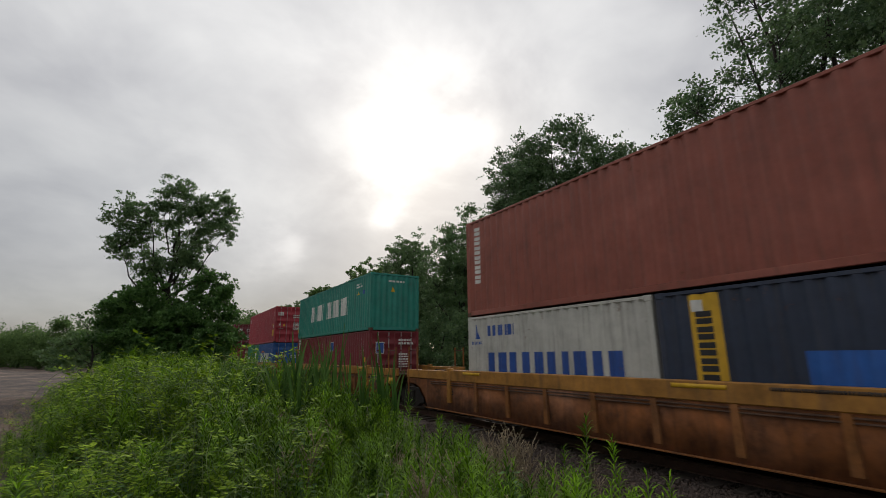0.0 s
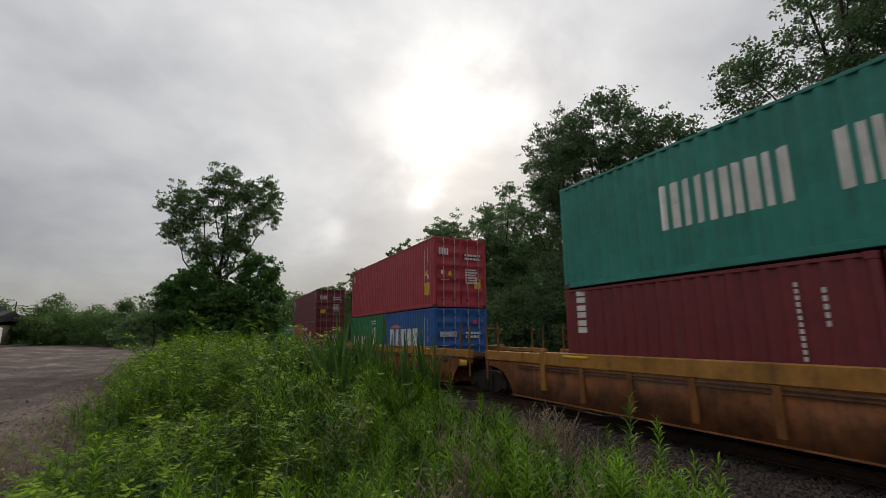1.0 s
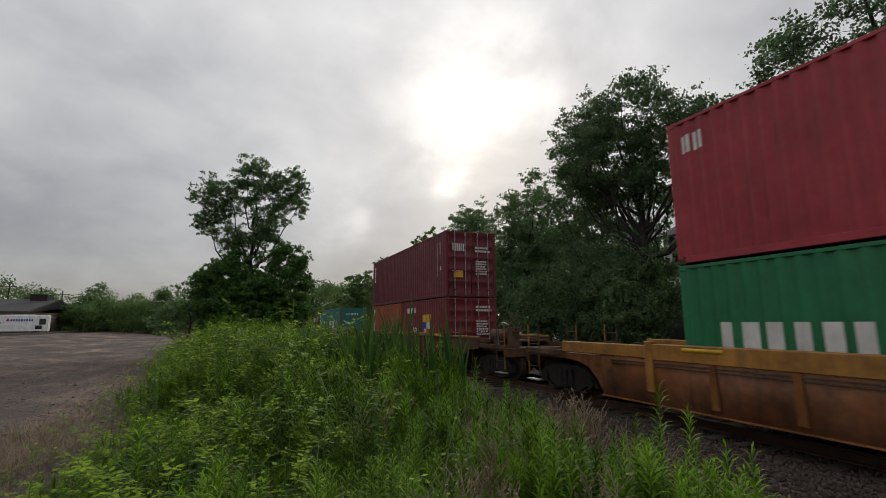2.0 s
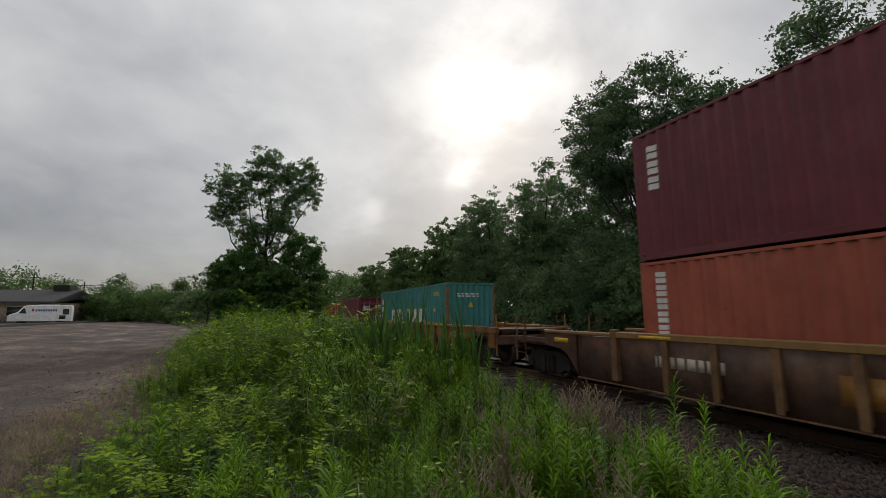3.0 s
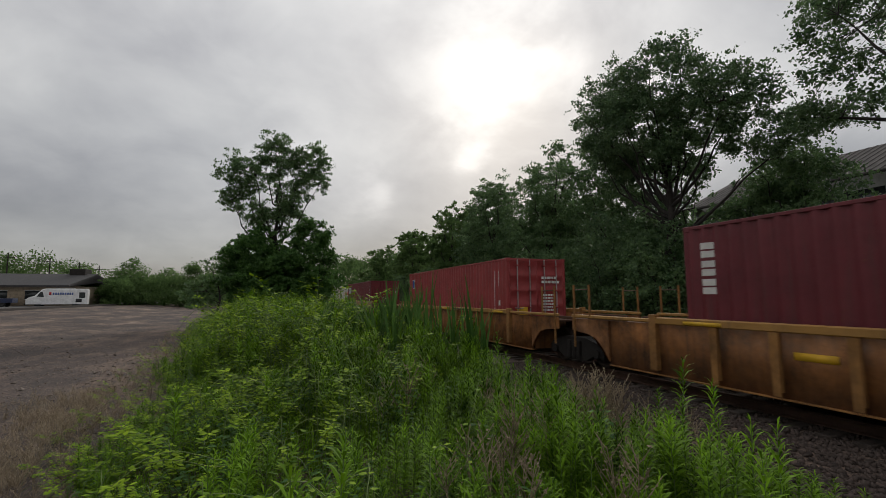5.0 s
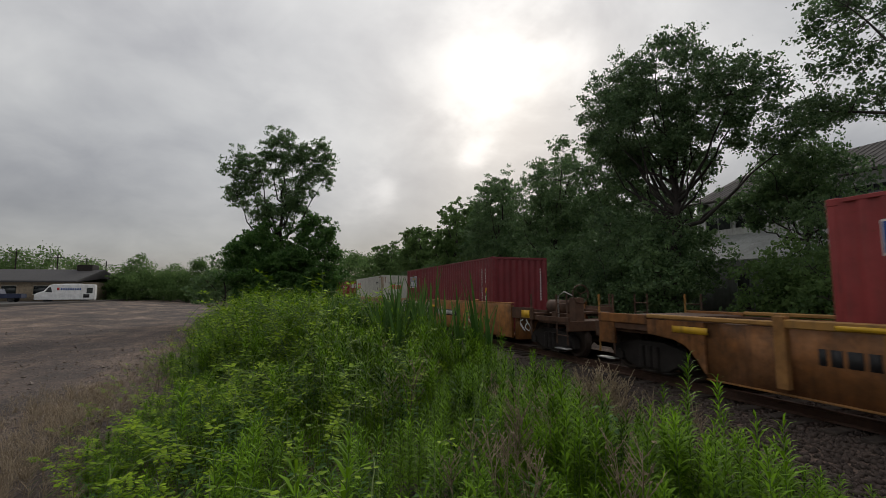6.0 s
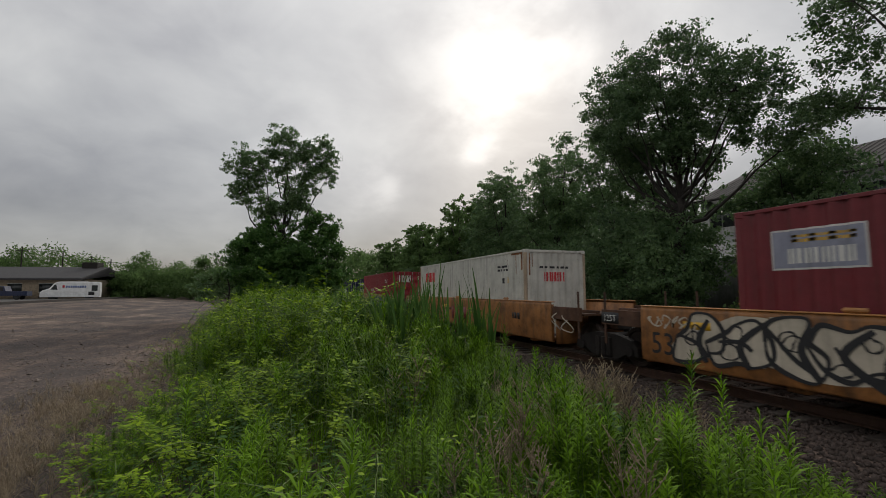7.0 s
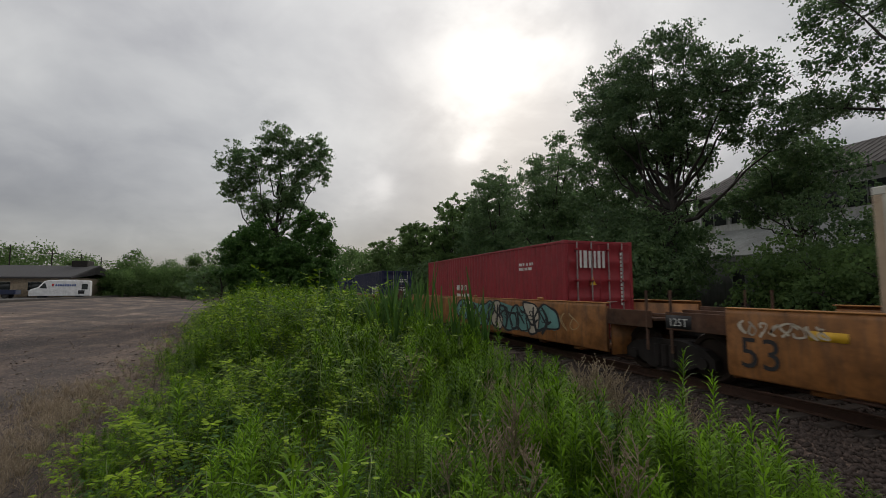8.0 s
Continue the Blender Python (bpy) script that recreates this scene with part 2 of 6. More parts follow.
# ---- mesh helpers ----
class Geo:
    """Points and faces of one mesh, gathered piece by piece."""

    def __init__(self):
        self.v, self.f, self.n = [], [], 0

    def add(self, verts, faces):
        verts, faces = np.asarray(verts, float).reshape(-1, 3), np.asarray(faces, int)
        self.v.append(verts)
        self.f.append(faces + self.n)
        self.n += len(verts)
        return self

    def box(self, x0, x1, y0, y1, z0, z1, c=0.0):
        """A box; c: the chamfer of its edges."""
        if c <= 0:
            v = [(x, y, z) for x in (x0, x1) for y in (y0, y1) for z in (z0, z1)]
            return self.add(v, [(0, 1, 3, 2), (4, 6, 7, 5), (0, 4, 5, 1), (2, 3, 7, 6), (0, 2, 6, 4), (1, 5, 7, 3)])
        v, ix = [], {}
        for i, x in enumerate((x0, x1)):
            for j, y in enumerate((y0, y1)):
                for k, z in enumerate((z0, z1)):
                    sx, sy, sz = (c, -c)[i], (c, -c)[j], (c, -c)[k]
                    for a, p in enumerate(((x, y + sy, z + sz), (x + sx, y, z + sz), (x + sx, y + sy, z))):
                        ix[i, j, k, a] = len(v)
                        v.append(p)
        q = []
        for a in range(3):
            o, p = [b for b in range(3) if b != a]
            for s in (0, 1):
                ring = []
                for u, w in ((0, 0), (1, 0), (1, 1), (0, 1)):
                    key = [0, 0, 0]
                    key[a], key[o], key[p] = s, u, w
                    ring.append(ix[(*key, a)])
                q.append(ring)
            for u in (0, 1):
                for w in (0, 1):
                    k0, k1 = [0, 0, 0], [0, 0, 0]
                    k0[a], k1[a], k0[o], k1[o], k0[p], k1[p] = 0, 1, u, u, w, w
                    q.append([ix[(*k0, o)], ix[(*k0, p)], ix[(*k1, p)], ix[(*k1, o)]])
        for i in (0, 1):
            for j in (0, 1):
                for k in (0, 1):
                    a = ix[i, j, k, 0]
                    q.append([a, ix[i, j, k, 1], ix[i, j, k, 2], ix[i, j, k, 2]])
        return self.add(v, q)

    def tube(self, path, radii, sides=6, cap=False):
        path = np.asarray(path, float)
        radii = np.broadcast_to(np.asarray(radii, float), (len(path),))
        d = np.gradient(path, axis=0)
        d /= np.linalg.norm(d, axis=1)[:, None] + 1e-9
        ref = np.where(np.abs(d[:, 2:3]) > 0.9, [[1.0, 0, 0]], [[0, 0, 1.0]])
        u = np.cross(d, ref)
        u /= np.linalg.norm(u, axis=1)[:, None] + 1e-9
        w = np.cross(d, u)
        a = np.arange(sides) * 2 * np.pi / sides
        ring = path[:, None] + radii[:, None, None] * (np.cos(a)[None, :, None] * u[:, None] + np.sin(a)[None, :, None] * w[:, None])
        i, j = np.meshgrid(np.arange(len(path) - 1), np.arange(sides), indexing="ij")
        k = (j + 1) % sides
        f = np.stack([i * sides + j, i * sides + k, (i + 1) * sides + k, (i + 1) * sides + j], -1).reshape(-1, 4)
        self.add(ring.reshape(-1, 3), f)
        if cap:
            for row, c in ((0, path[0]), (len(path) - 1, path[-1])):
                r = ring[row]
                self.add(np.vstack([r, c]), [(j, (j + 1) % sides, sides, sides) for j in range(sides)])
        return self

    def prism(self, outline, axis, a, b):
        """An outline in the plane across axis (0 or 1), drawn out from a to b; the outline runs through (other, z)."""
        n = len(outline)
        def at(v, p):
            return (v, p[0], p[1]) if axis == 0 else (p[0], v, p[1])
        v = [at(a, p) for p in outline] + [at(b, p) for p in outline]
        mid = [sum(p[i] for p in outline) / n for i in (0, 1)]
        v += [at(a, mid), at(b, mid)]
        f = [(i, (i + 1) % n, n + (i + 1) % n, n + i) for i in range(n)]
        f += [(i, (i + 1) % n, 2 * n, 2 * n) for i in range(n)] + [(n + i, n + (i + 1) % n, 2 * n + 1, 2 * n + 1) for i in range(n)]
        return self.add(v, f)

    def leaves(self, rng, at, size, spread=0.32, lift=0.0):
        """A folded leaf at each place, turned at random."""
        n = len(at)
        a = rng.normal(size=(n, 3))
        a[:, 2] += lift
        a /= np.linalg.norm(a, axis=1)[:, None]
        b = np.cross(a, rng.normal(size=(n, 3)))
        b /= np.linalg.norm(b, axis=1)[:, None]
        c = np.cross(a, b)
        s = (size * rng.uniform(0.6, 1.35, n))[:, None]
        v = np.stack([at - a * s * 0.5, at + b * s * spread + c * s * 0.1, at + a * s * 0.5, at - b * s * spread + c * s * 0.1], 1)
        return self.add(v.reshape(-1, 3), np.arange(4 * n).reshape(n, 4))

    def mesh(self, name, smooth=False):
        v, f = np.concatenate(self.v), np.concatenate(self.f)
        me = bpy.data.meshes.new(name)
        tri = f[:, 3] == f[:, 2]
        if tri.any():
            me.from_pydata(v.tolist(), [], [q[:3] if t else q for q, t in zip(f.tolist(), tri)])
        else:
            me.vertices.add(len(v))
            me.vertices.foreach_set("co", v.astype(np.float32).ravel())
            me.loops.add(f.size)
            me.loops.foreach_set("vertex_index", f.astype(np.int32).ravel())
            me.polygons.add(len(f))
            me.polygons.foreach_set("loop_start", np.arange(0, f.size, 4, dtype=np.int32))
            me.update(calc_edges=True)
        if smooth:
            me.polygons.foreach_set("use_smooth", np.ones(len(me.polygons), bool))
        return me


def part(name, geo, material, parent=None, label="", smooth=False):
    """One mesh object, under its thing or part."""
    me = geo if isinstance(geo, bpy.types.Mesh) else geo.mesh(name, smooth)
    if material and not me.materials:
        me.materials.append(material)
    ob = new(name, me)
    if parent:
        ob.parent = parent
    return tagged(ob, label)


def thing(name, label, category, group="", m=None, kind=""):
    ob = new(name)
    ob.empty_display_size = 0.3
    if m:
        ob.matrix_basis = m
    return tagged(ob, label, category, group, kind)


def box_part(name, dims, material, parent, label="", c=0.0):
    return part(name, Geo().box(*dims, c=c), material, parent, label)


def lettering(text, height, material, parent, m, label=""):
    cu = bpy.data.curves.new("lettering", "FONT")
    cu.body, cu.size, cu.resolution_u = text, height / 0.7, 3
    tmp = bpy.data.objects.new("lettering", cu)
    me = bpy.data.meshes.new_from_object(tmp)
    bpy.data.objects.remove(tmp)
    me.materials.append(material)
    ob = new("lettering", me)
    ob.parent, ob.matrix_basis = parent, m
    return tagged(ob, label)


# ---- ground and railway ----
SIDE, MID = 7.78, 9.0          # near side of the load; middle of the track
FLOOR, RAIL = 0.49, 0.15


def smooth_step(x, a, b):
    u = np.clip((x - a) / (b - a), 0, 1)
    return u * u * (3 - 2 * u)


def ground_z(x, y):
    x, y = np.asarray(x, float), np.asarray(y, float)
    lot = 0.78 * smooth_step(-x, 7, 23)
    bed = -0.09 * smooth_step(x, 2.5, 5.5) * (1 - smooth_step(x, 14, 18))
    bumps = 0.03 * np.sin(x * 1.7 + y * 0.6) * np.sin(y * 0.9 - x * 0.4)
    return lot + bed + bumps * (np.abs(x - 9) > 4) * (np.abs(x) < 60)


def make_ground():
    def steps(near, dense, far):
        a = np.arange(0, near, dense)
        return np.concatenate([a, near * np.geomspace(1, far / near, 26)])
    p = steps(45, 0.75, 2500)
    xs = np.unique(np.concatenate([-p, p]))
    ys = np.unique(np.concatenate([-p, p, np.arange(45, 110, 3.0)]))
    X, Y = np.meshgrid(xs, ys, indexing="ij")
    v = np.stack([X, Y, ground_z(X, Y)], -1).reshape(-1, 3)
    i, j = np.meshgrid(np.arange(len(xs) - 1), np.arange(len(ys) - 1), indexing="ij")
    n = len(ys)
    f = np.stack([i * n + j, (i + 1) * n + j, (i + 1) * n + j + 1, i * n + j + 1], -1).reshape(-1, 4)
    tagged(part("ground", Geo().add(v, f), GROUND, smooth=True), "grey-brown gravel and dirt lot beside the railway", "ground", kind="structure")


make_ground()


def make_track():
    track = thing("railway_track", "rusty steel rails on dark wooden ties", "railway track", kind="structure")
    w = 0.0365
    for x in (MID - 0.755, MID + 0.755):
        g = Geo()
        prof = [(-0.075, -0.035), (0.075, -0.035), (0.07, -0.02), (0.012, 0.0), (0.012, 0.105), (w, 0.115), (w, 0.145), (w - 0.008, RAIL), (-w + 0.008, RAIL), (-w, 0.145), (-w, 0.115), (-0.012, 0.105), (-0.012, 0.0), (-0.07, -0.02)]
        g.prism([(x + a, b) for a, b in prof], 1, -40, 420)
        part("rail", g, RAIL_STEEL, track)
    me = Geo().box(MID - 1.3, MID + 1.3, -0.115, 0.115, -0.2, -0.035, c=0.012).mesh("tie")
    rng = np.random.default_rng(4)
    for k in range(150):
        tie = part("tie", me, TIE_WOOD, track)
        tie.matrix_basis = pose(rng.uniform(-0.04, 0.04), -6 + k * 0.5, rng.uniform(-0.012, 0.0), 0, 0, rng.uniform(-0.6, 0.6))
    return track


make_track()


def make_ballast():
    """Crushed stone along the track, piece by piece."""
    rng = np.random.default_rng(8)
    n = 21000
    x, y = rng.uniform(3.9, 10.4, n), rng.uniform(0.2, 13, n) ** 1.0
    keep = rng.uniform(0, 1, n) < np.clip((x - 3.6) / 0.9, 0.15, 1)
    x, y = x[keep], y[keep]
    n = len(x)
    s = rng.uniform(0.014, 0.04, n)
    cube = np.array([(a, b, c) for a in (-1, 1) for b in (-1, 1) for c in (-1, 1)], float)
    q = np.array([(0, 1, 3, 2), (4, 6, 7, 5), (0, 4, 5, 1), (2, 3, 7, 6), (0, 2, 6, 4), (1, 5, 7, 3)])
    v = cube[None] * rng.uniform(0.35, 1.0, (n, 8, 1)) * s[:, None, None]
    a, b = rng.uniform(0, 6.28, n), rng.uniform(0, 6.28, n)
    ca, sa, cb, sb = np.cos(a), np.sin(a), np.cos(b), np.sin(b)
    vx, vy, vz = v[..., 0] * ca[:, None] - v[..., 1] * sa[:, None], v[..., 0] * sa[:, None] + v[..., 1] * ca[:, None], v[..., 2]
    vy, vz = vy * cb[:, None] - vz * sb[:, None], vy * sb[:, None] + vz * cb[:, None]
    z = ground_z(x, y) + 0.012
    v = np.stack([vx + x[:, None], vy + y[:, None], vz + z[:, None]], -1)
    f = (q[None] + 8 * np.arange(n)[:, None, None]).reshape(-1, 4)
    tagged(part("ballast", Geo().add(v, f), STONE), "brown-grey crushed stone ballast beside the rails", "ballast", kind="stuff")


make_ballast()


# ---- containers ----
PITCH = 0.278
CORR = [(0.0, 0.006), (0.085, 0.006), (0.134, 0.05), (0.229, 0.05), (0.278, 0.006)]


def corr_x(u, off=0.0):
    """Depth of a corrugated wall at u metres along it."""
    return float(np.interp((u - 0.12) % PITCH, [p[0] for p in CORR], [p[1] for p in CORR])) - off


def corr_breaks(u0, u1):
    out = {u0, u1}
    k0 = int((u0 - 0.12) // PITCH) - 1
    for k in range(k0, k0 + int((u1 - u0) / PITCH) + 4):
        for a, _ in CORR[:-1]:
            u = 0.12 + k * PITCH + a
            if u0 < u < u1:
                out.add(u)
    return sorted(out)


def corr_sheet(g, u0, u1, z0, z1, place, off=0.0, ripple=True):
    """A strip of wall that follows the corrugation; place(u, depth, z) gives the point."""
    us = corr_breaks(u0, u1) if ripple else [u0, u1]
    v = []
    for u in us:
        d = corr_x(u, off) if ripple else 0.008 - off
        v += [place(u, d, z0), place(u, d, z1)]
    g.add(v, [(2 * i, 2 * i + 2, 2 * i + 3, 2 * i + 1) for i in range(len(us) - 1)])


def container(color_mat, length, height, end, marks, label, group="", post_mat=None):
    """Origin: near bottom corner at the rear (far) end; the front is at y = -length. end: 'doors' or 'wall' in front."""
    W, L, H = 2.438, length, height
    root = thing("shipping_container", label, "container", group)
    near = lambda u, d, z: (d, -u, z)
    far_side = lambda u, d, z: (W - d, -u, z)
    front = lambda u, d, z: (u, -L + d, z)
    rear = lambda u, d, z: (u, -d, z)
    for place in (near, far_side):
        g = Geo()
        corr_sheet(g, 0.1, L - 0.1, 0.15, H - 0.06, place)
        part("side_panel", g, color_mat, root)
    for x in (0.0, W - 0.1):
        for y in (-0.12, -L):
            part("corner_post", Geo().box(x, x + 0.1, y, y + 0.12, 0.11, H - 0.11, c=0.01), post_mat or color_mat, root)
            for z in (0.0, H - 0.118):
                box_part("corner_casting", (x - 0.004 if x == 0 else x - 0.058, x + 0.162 if x == 0 else x + 0.104, y - 0.004 if y < -1 else y - 0.05, y + 0.17 if y < -1 else y + 0.124, z, z + 0.118), RUSTY if z == 0 else color_mat, root, c=0.012)
        part("bottom_rail", Geo().box(x, x + 0.1, -L + 0.17, -0.17, 0.03, 0.16, c=0.008), color_mat, root)
        part("top_rail", Geo().box(x, x + 0.09, -L + 0.17, -0.17, H - 0.075, H - 0.01, c=0.008), color_mat, root)
    for y in (-L, -0.1):
        part("header", Geo().box(0.16, W - 0.16, y, y + 0.1, H - 0.1, H - 0.012, c=0.01), color_mat, root)
        part("sill", Geo().box(0.16, W - 0.16, y, y + 0.1, 0.02, 0.15, c=0.01), color_mat, root)
    g = Geo()
    ys = np.arange(0.1, L - 0.1, 0.21)
    rv, rf = [], []
    for i, u in enumerate(ys):
        z = H - 0.03 - (0.02 if i % 2 else 0.0)
        rv += [(0.05, -u, z), (W - 0.05, -u, z)]
    g.add(rv, [(2 * i, 2 * i + 2, 2 * i + 3, 2 * i + 1) for i in range(len(ys) - 1)])
    part("roof", g, color_mat, root)
    box_part("floor", (0.1, W - 0.1, -L + 0.1, -0.1, 0.12, 0.15), RUSTY, root)
    g = Geo()
    corr_sheet(g, 0.1, W - 0.1, 0.14, H - 0.09, rear)
    part("end_wall", g, color_mat, root)
    if end == "wall":
        g = Geo()
        corr_sheet(g, 0.1, W - 0.1, 0.14, H - 0.09, front)
        part("end_wall", g, color_mat, root)
    else:
        for x0, x1 in ((0.11, W / 2 - 0.008), (W / 2 + 0.008, W - 0.11)):
            door = part("door", door_leaf(x0, x1, H, L), color_mat, root)
            for f in (0.27, 0.73):
                x = x0 + (x1 - x0) * f
                part("lock_rod", Geo().tube([(x, -L - 0.03, 0.06), (x, -L - 0.03, H / 2), (x, -L - 0.03, H - 0.05)], 0.019, 6), STEEL, door)
                for z in (0.3, 1.1, 1.7, H - 0.3):
                    box_part("rod_bracket", (x - 0.05, x + 0.05, -L - 0.055, -L + 0.012, z, z + 0.06), color_mat, door)
            g = Geo()
            g.tube([(x0 + 0.16, -L - 0.06, 1.12), (x0 + 0.34, -L - 0.065, 1.1), (x0 + 0.52, -L - 0.065, 1.12)], 0.014, 5)
            part("door_handle", g, STEEL, door)
    paint_marks(root, marks, L, W, H, near, front, end)
    return root


def door_leaf(x0, x1, H, L):
    """A door with pressed horizontal panels."""
    g = Geo()
    zs, n = [0.13], 5
    prof = [(0.13, 0.0)]
    span = (H - 0.25) / n
    for k in range(n):
        b = 0.13 + k * span
        prof += [(b + 0.08, 0.0), (b + 0.13, 0.035), (b + span - 0.08, 0.035), (b + span - 0.03, 0.0)]
    prof.append((H - 0.1, 0.0))
    y = -L + 0.012
    v = []
    for z, d in prof:
        v += [(x0, y, z), (x0 + 0.1, y + d, z), (x1 - 0.1, y + d, z), (x1, y, z)]
    f = []
    for i in range(len(prof) - 1):
        for k in range(3):
            f.append((4 * i + k, 4 * i + k + 1, 4 * i + k + 5, 4 * i + k + 4))
    g.add(v, f)
    g.box(x0, x0 + 0.012, y - 0.008, y + 0.03, 0.13, H - 0.1)
    g.box(x1 - 0.012, x1, y - 0.008, y + 0.03, 0.13, H - 0.1)
    return g


def paint_marks(root, marks, L, W, H, near, front, end):
    """Painted shapes: (face, material, kind, u, z, width, height, count). Faces: 's' side, 'f' front."""
    rng = np.random.default_rng(11)
    for face, material, kind, u, z, w, h, n in marks:
        place = near if face == "s" else front
        ripple = not (face == "f" and end == "doors")
        off = 0.004 if ripple else 0.030
        if kind.endswith("2"):          # painted over another mark
            kind, off = kind[:-1], off + (0.008 if kind in ("word2", "column2") else 0.004)
        name = "painted_panel" if kind == "panel" else "painted_mark"
        if kind == "panel":
            g = Geo()
            corr_sheet(g, u, u + w, z, z + h, place, off, ripple)
            part(name, g, material, root)
        elif kind == "tri":
            g = Geo()
            for k in range(7):
                a = w * 0.5 * (1 - k / 7)
                corr_sheet(g, u - a, u + a, z + h * k / 7, z + h * (k + 1) / 7, place, off, ripple)
            part(name, g, material, root)
        elif kind == "word":            # a row of blocks, one for each letter
            step = w / n
            for k in range(n):
                g = Geo()
                a, b = u + k * step, u + k * step + step * 0.82
                cut = (b - a) * rng.uniform(0.4, 0.6)
                gap = (b - a) * 0.12
                corr_sheet(g, a, a + cut - gap, z, z + h, place, off, ripple)
                corr_sheet(g, a + cut + gap, b, z, z + h, place, off, ripple)
                part(name, g, material, root)
        elif kind == "column":          # blocks one under the other
            step = h / n
            for k in range(n):
                g = Geo()
                zz = z + h - (k + 1) * step
                corr_sheet(g, u, u + w, zz + step * 0.46, zz + step * 0.82, place, off, ripple)
                corr_sheet(g, u, u + w, zz, zz + step * 0.36, place, off, ripple)
                part(name, g, material, root)
        elif kind == "lines":           # small print as bars
            g = Geo()
            for k in range(n):
                zz = z + h * (1 - (k + 1) / n)
                a = u
                while a < u + w * rng.uniform(0.75, 1.0):
                    b = a + w * rng.uniform(0.08, 0.2)
                    corr_sheet(g, a, min(b, u + w), zz, zz + h / n * 0.6, place, off, ripple)
                    a = b + w * 0.05
            tagged(part("small_print", g, material, root), kind="stuff")
        elif kind == "dots":            # a number written downwards, as small bars
            g = Geo()
            step = h / n
            for k in range(n):
                corr_sheet(g, u, u + w, z + k * step, z + k * step + step * 0.66, place, off, ripple)
            tagged(part("small_print", g, material, root), kind="stuff")


PAINT = {
    "brown": painted("brown_red_paint", (0.26, 0.072, 0.048), 0.35, fade=0.5),
    "grey": painted("pale_grey_paint", (0.47, 0.46, 0.42), 0.45, streak=0.45),
    "navy": painted("navy_paint", (0.022, 0.032, 0.06), 0.4),
    "teal": painted("teal_paint", (0.018, 0.20, 0.155), 0.18),
    "teal_old": painted("faded_teal_paint", (0.03, 0.18, 0.165), 0.35, fade=0.5),
    "maroon": painted("maroon_paint", (0.155, 0.018, 0.024), 0.25),
    "maroon_dark": painted("dark_maroon_paint", (0.13, 0.017, 0.024), 0.2),
    "red": painted("red_paint", (0.33, 0.03, 0.045), 0.12, fade=0.4),
    "green": painted("green_paint", (0.012, 0.15, 0.06), 0.15),
    "blue": painted("blue_paint", (0.016, 0.085, 0.28), 0.3),
    "orange_red": painted("orange_red_paint", (0.33, 0.075, 0.04), 0.3, fade=0.5),
    "red_brown": painted("red_brown_paint", (0.27, 0.035, 0.035), 0.25),
    "white": painted("off_white_paint", (0.52, 0.51, 0.46), 0.35, streak=0.4),
    "deep_red": painted("deep_red_paint", (0.26, 0.022, 0.03), 0.25),
    "lavender": painted("pale_lavender_sign", (0.26, 0.27, 0.34), 0.0, streak=0.2),
    "midnight": painted("midnight_blue_paint", (0.012, 0.016, 0.06), 0.2),
    "bright_blue": painted("bright_blue_paint", (0.02, 0.10, 0.36), 0.2),
}
TYPE_MARKS = [("s", WHITE, "dots", 11.1, 0.95, 0.05, 1.55, 15), ("s", WHITE, "dots", 11.5, 1.9, 0.07, 0.6, 5), ("s", WHITE, "panel", 11.46, 1.2, 0.16, 0.18, 0)]
TYPE_MARKS_20 = [("s", WHITE, "dots", 5.0, 0.9, 0.05, 1.4, 14), ("s", WHITE, "dots", 5.35, 1.6, 0.07, 0.6, 5)]
DOOR_MARKS = [("f", WHITE, "lines", 1.4, 2.0, 0.75, 0.3, 2), ("f", WHITE, "lines", 1.42, 1.0, 0.6, 0.65, 6), ("f", YELLOW, "panel", 0.35, 0.85, 0.45, 0.3, 0)]
EDGE_MARKS = [("s", WHITE, "column", 0.34, 1.55, 0.3, 1.05, 3)]
SIDE_BLOCKS = [("s", WHITE, "word", 2.9, 0.9, 2.4, 0.9, 5), ("s", WHITE, "word", 5.8, 0.9, 3.6, 0.9, 8)]
C40, C20, HC, STD = 12.192, 6.058, 2.896, 2.591

# rear end along the train at the start; upper load; lower load
UNITS = [11.28, 31.05, 50.83, 74.41, 97.98, 117.79, 137.4, 160.97, 180.75, 200.1, 223.5, 243.2]


def load(color, length, height, end, marks, label, post_mat=None):
    return container(PAINT[color], length, height, end, marks, label, "containers on the train", post_mat)


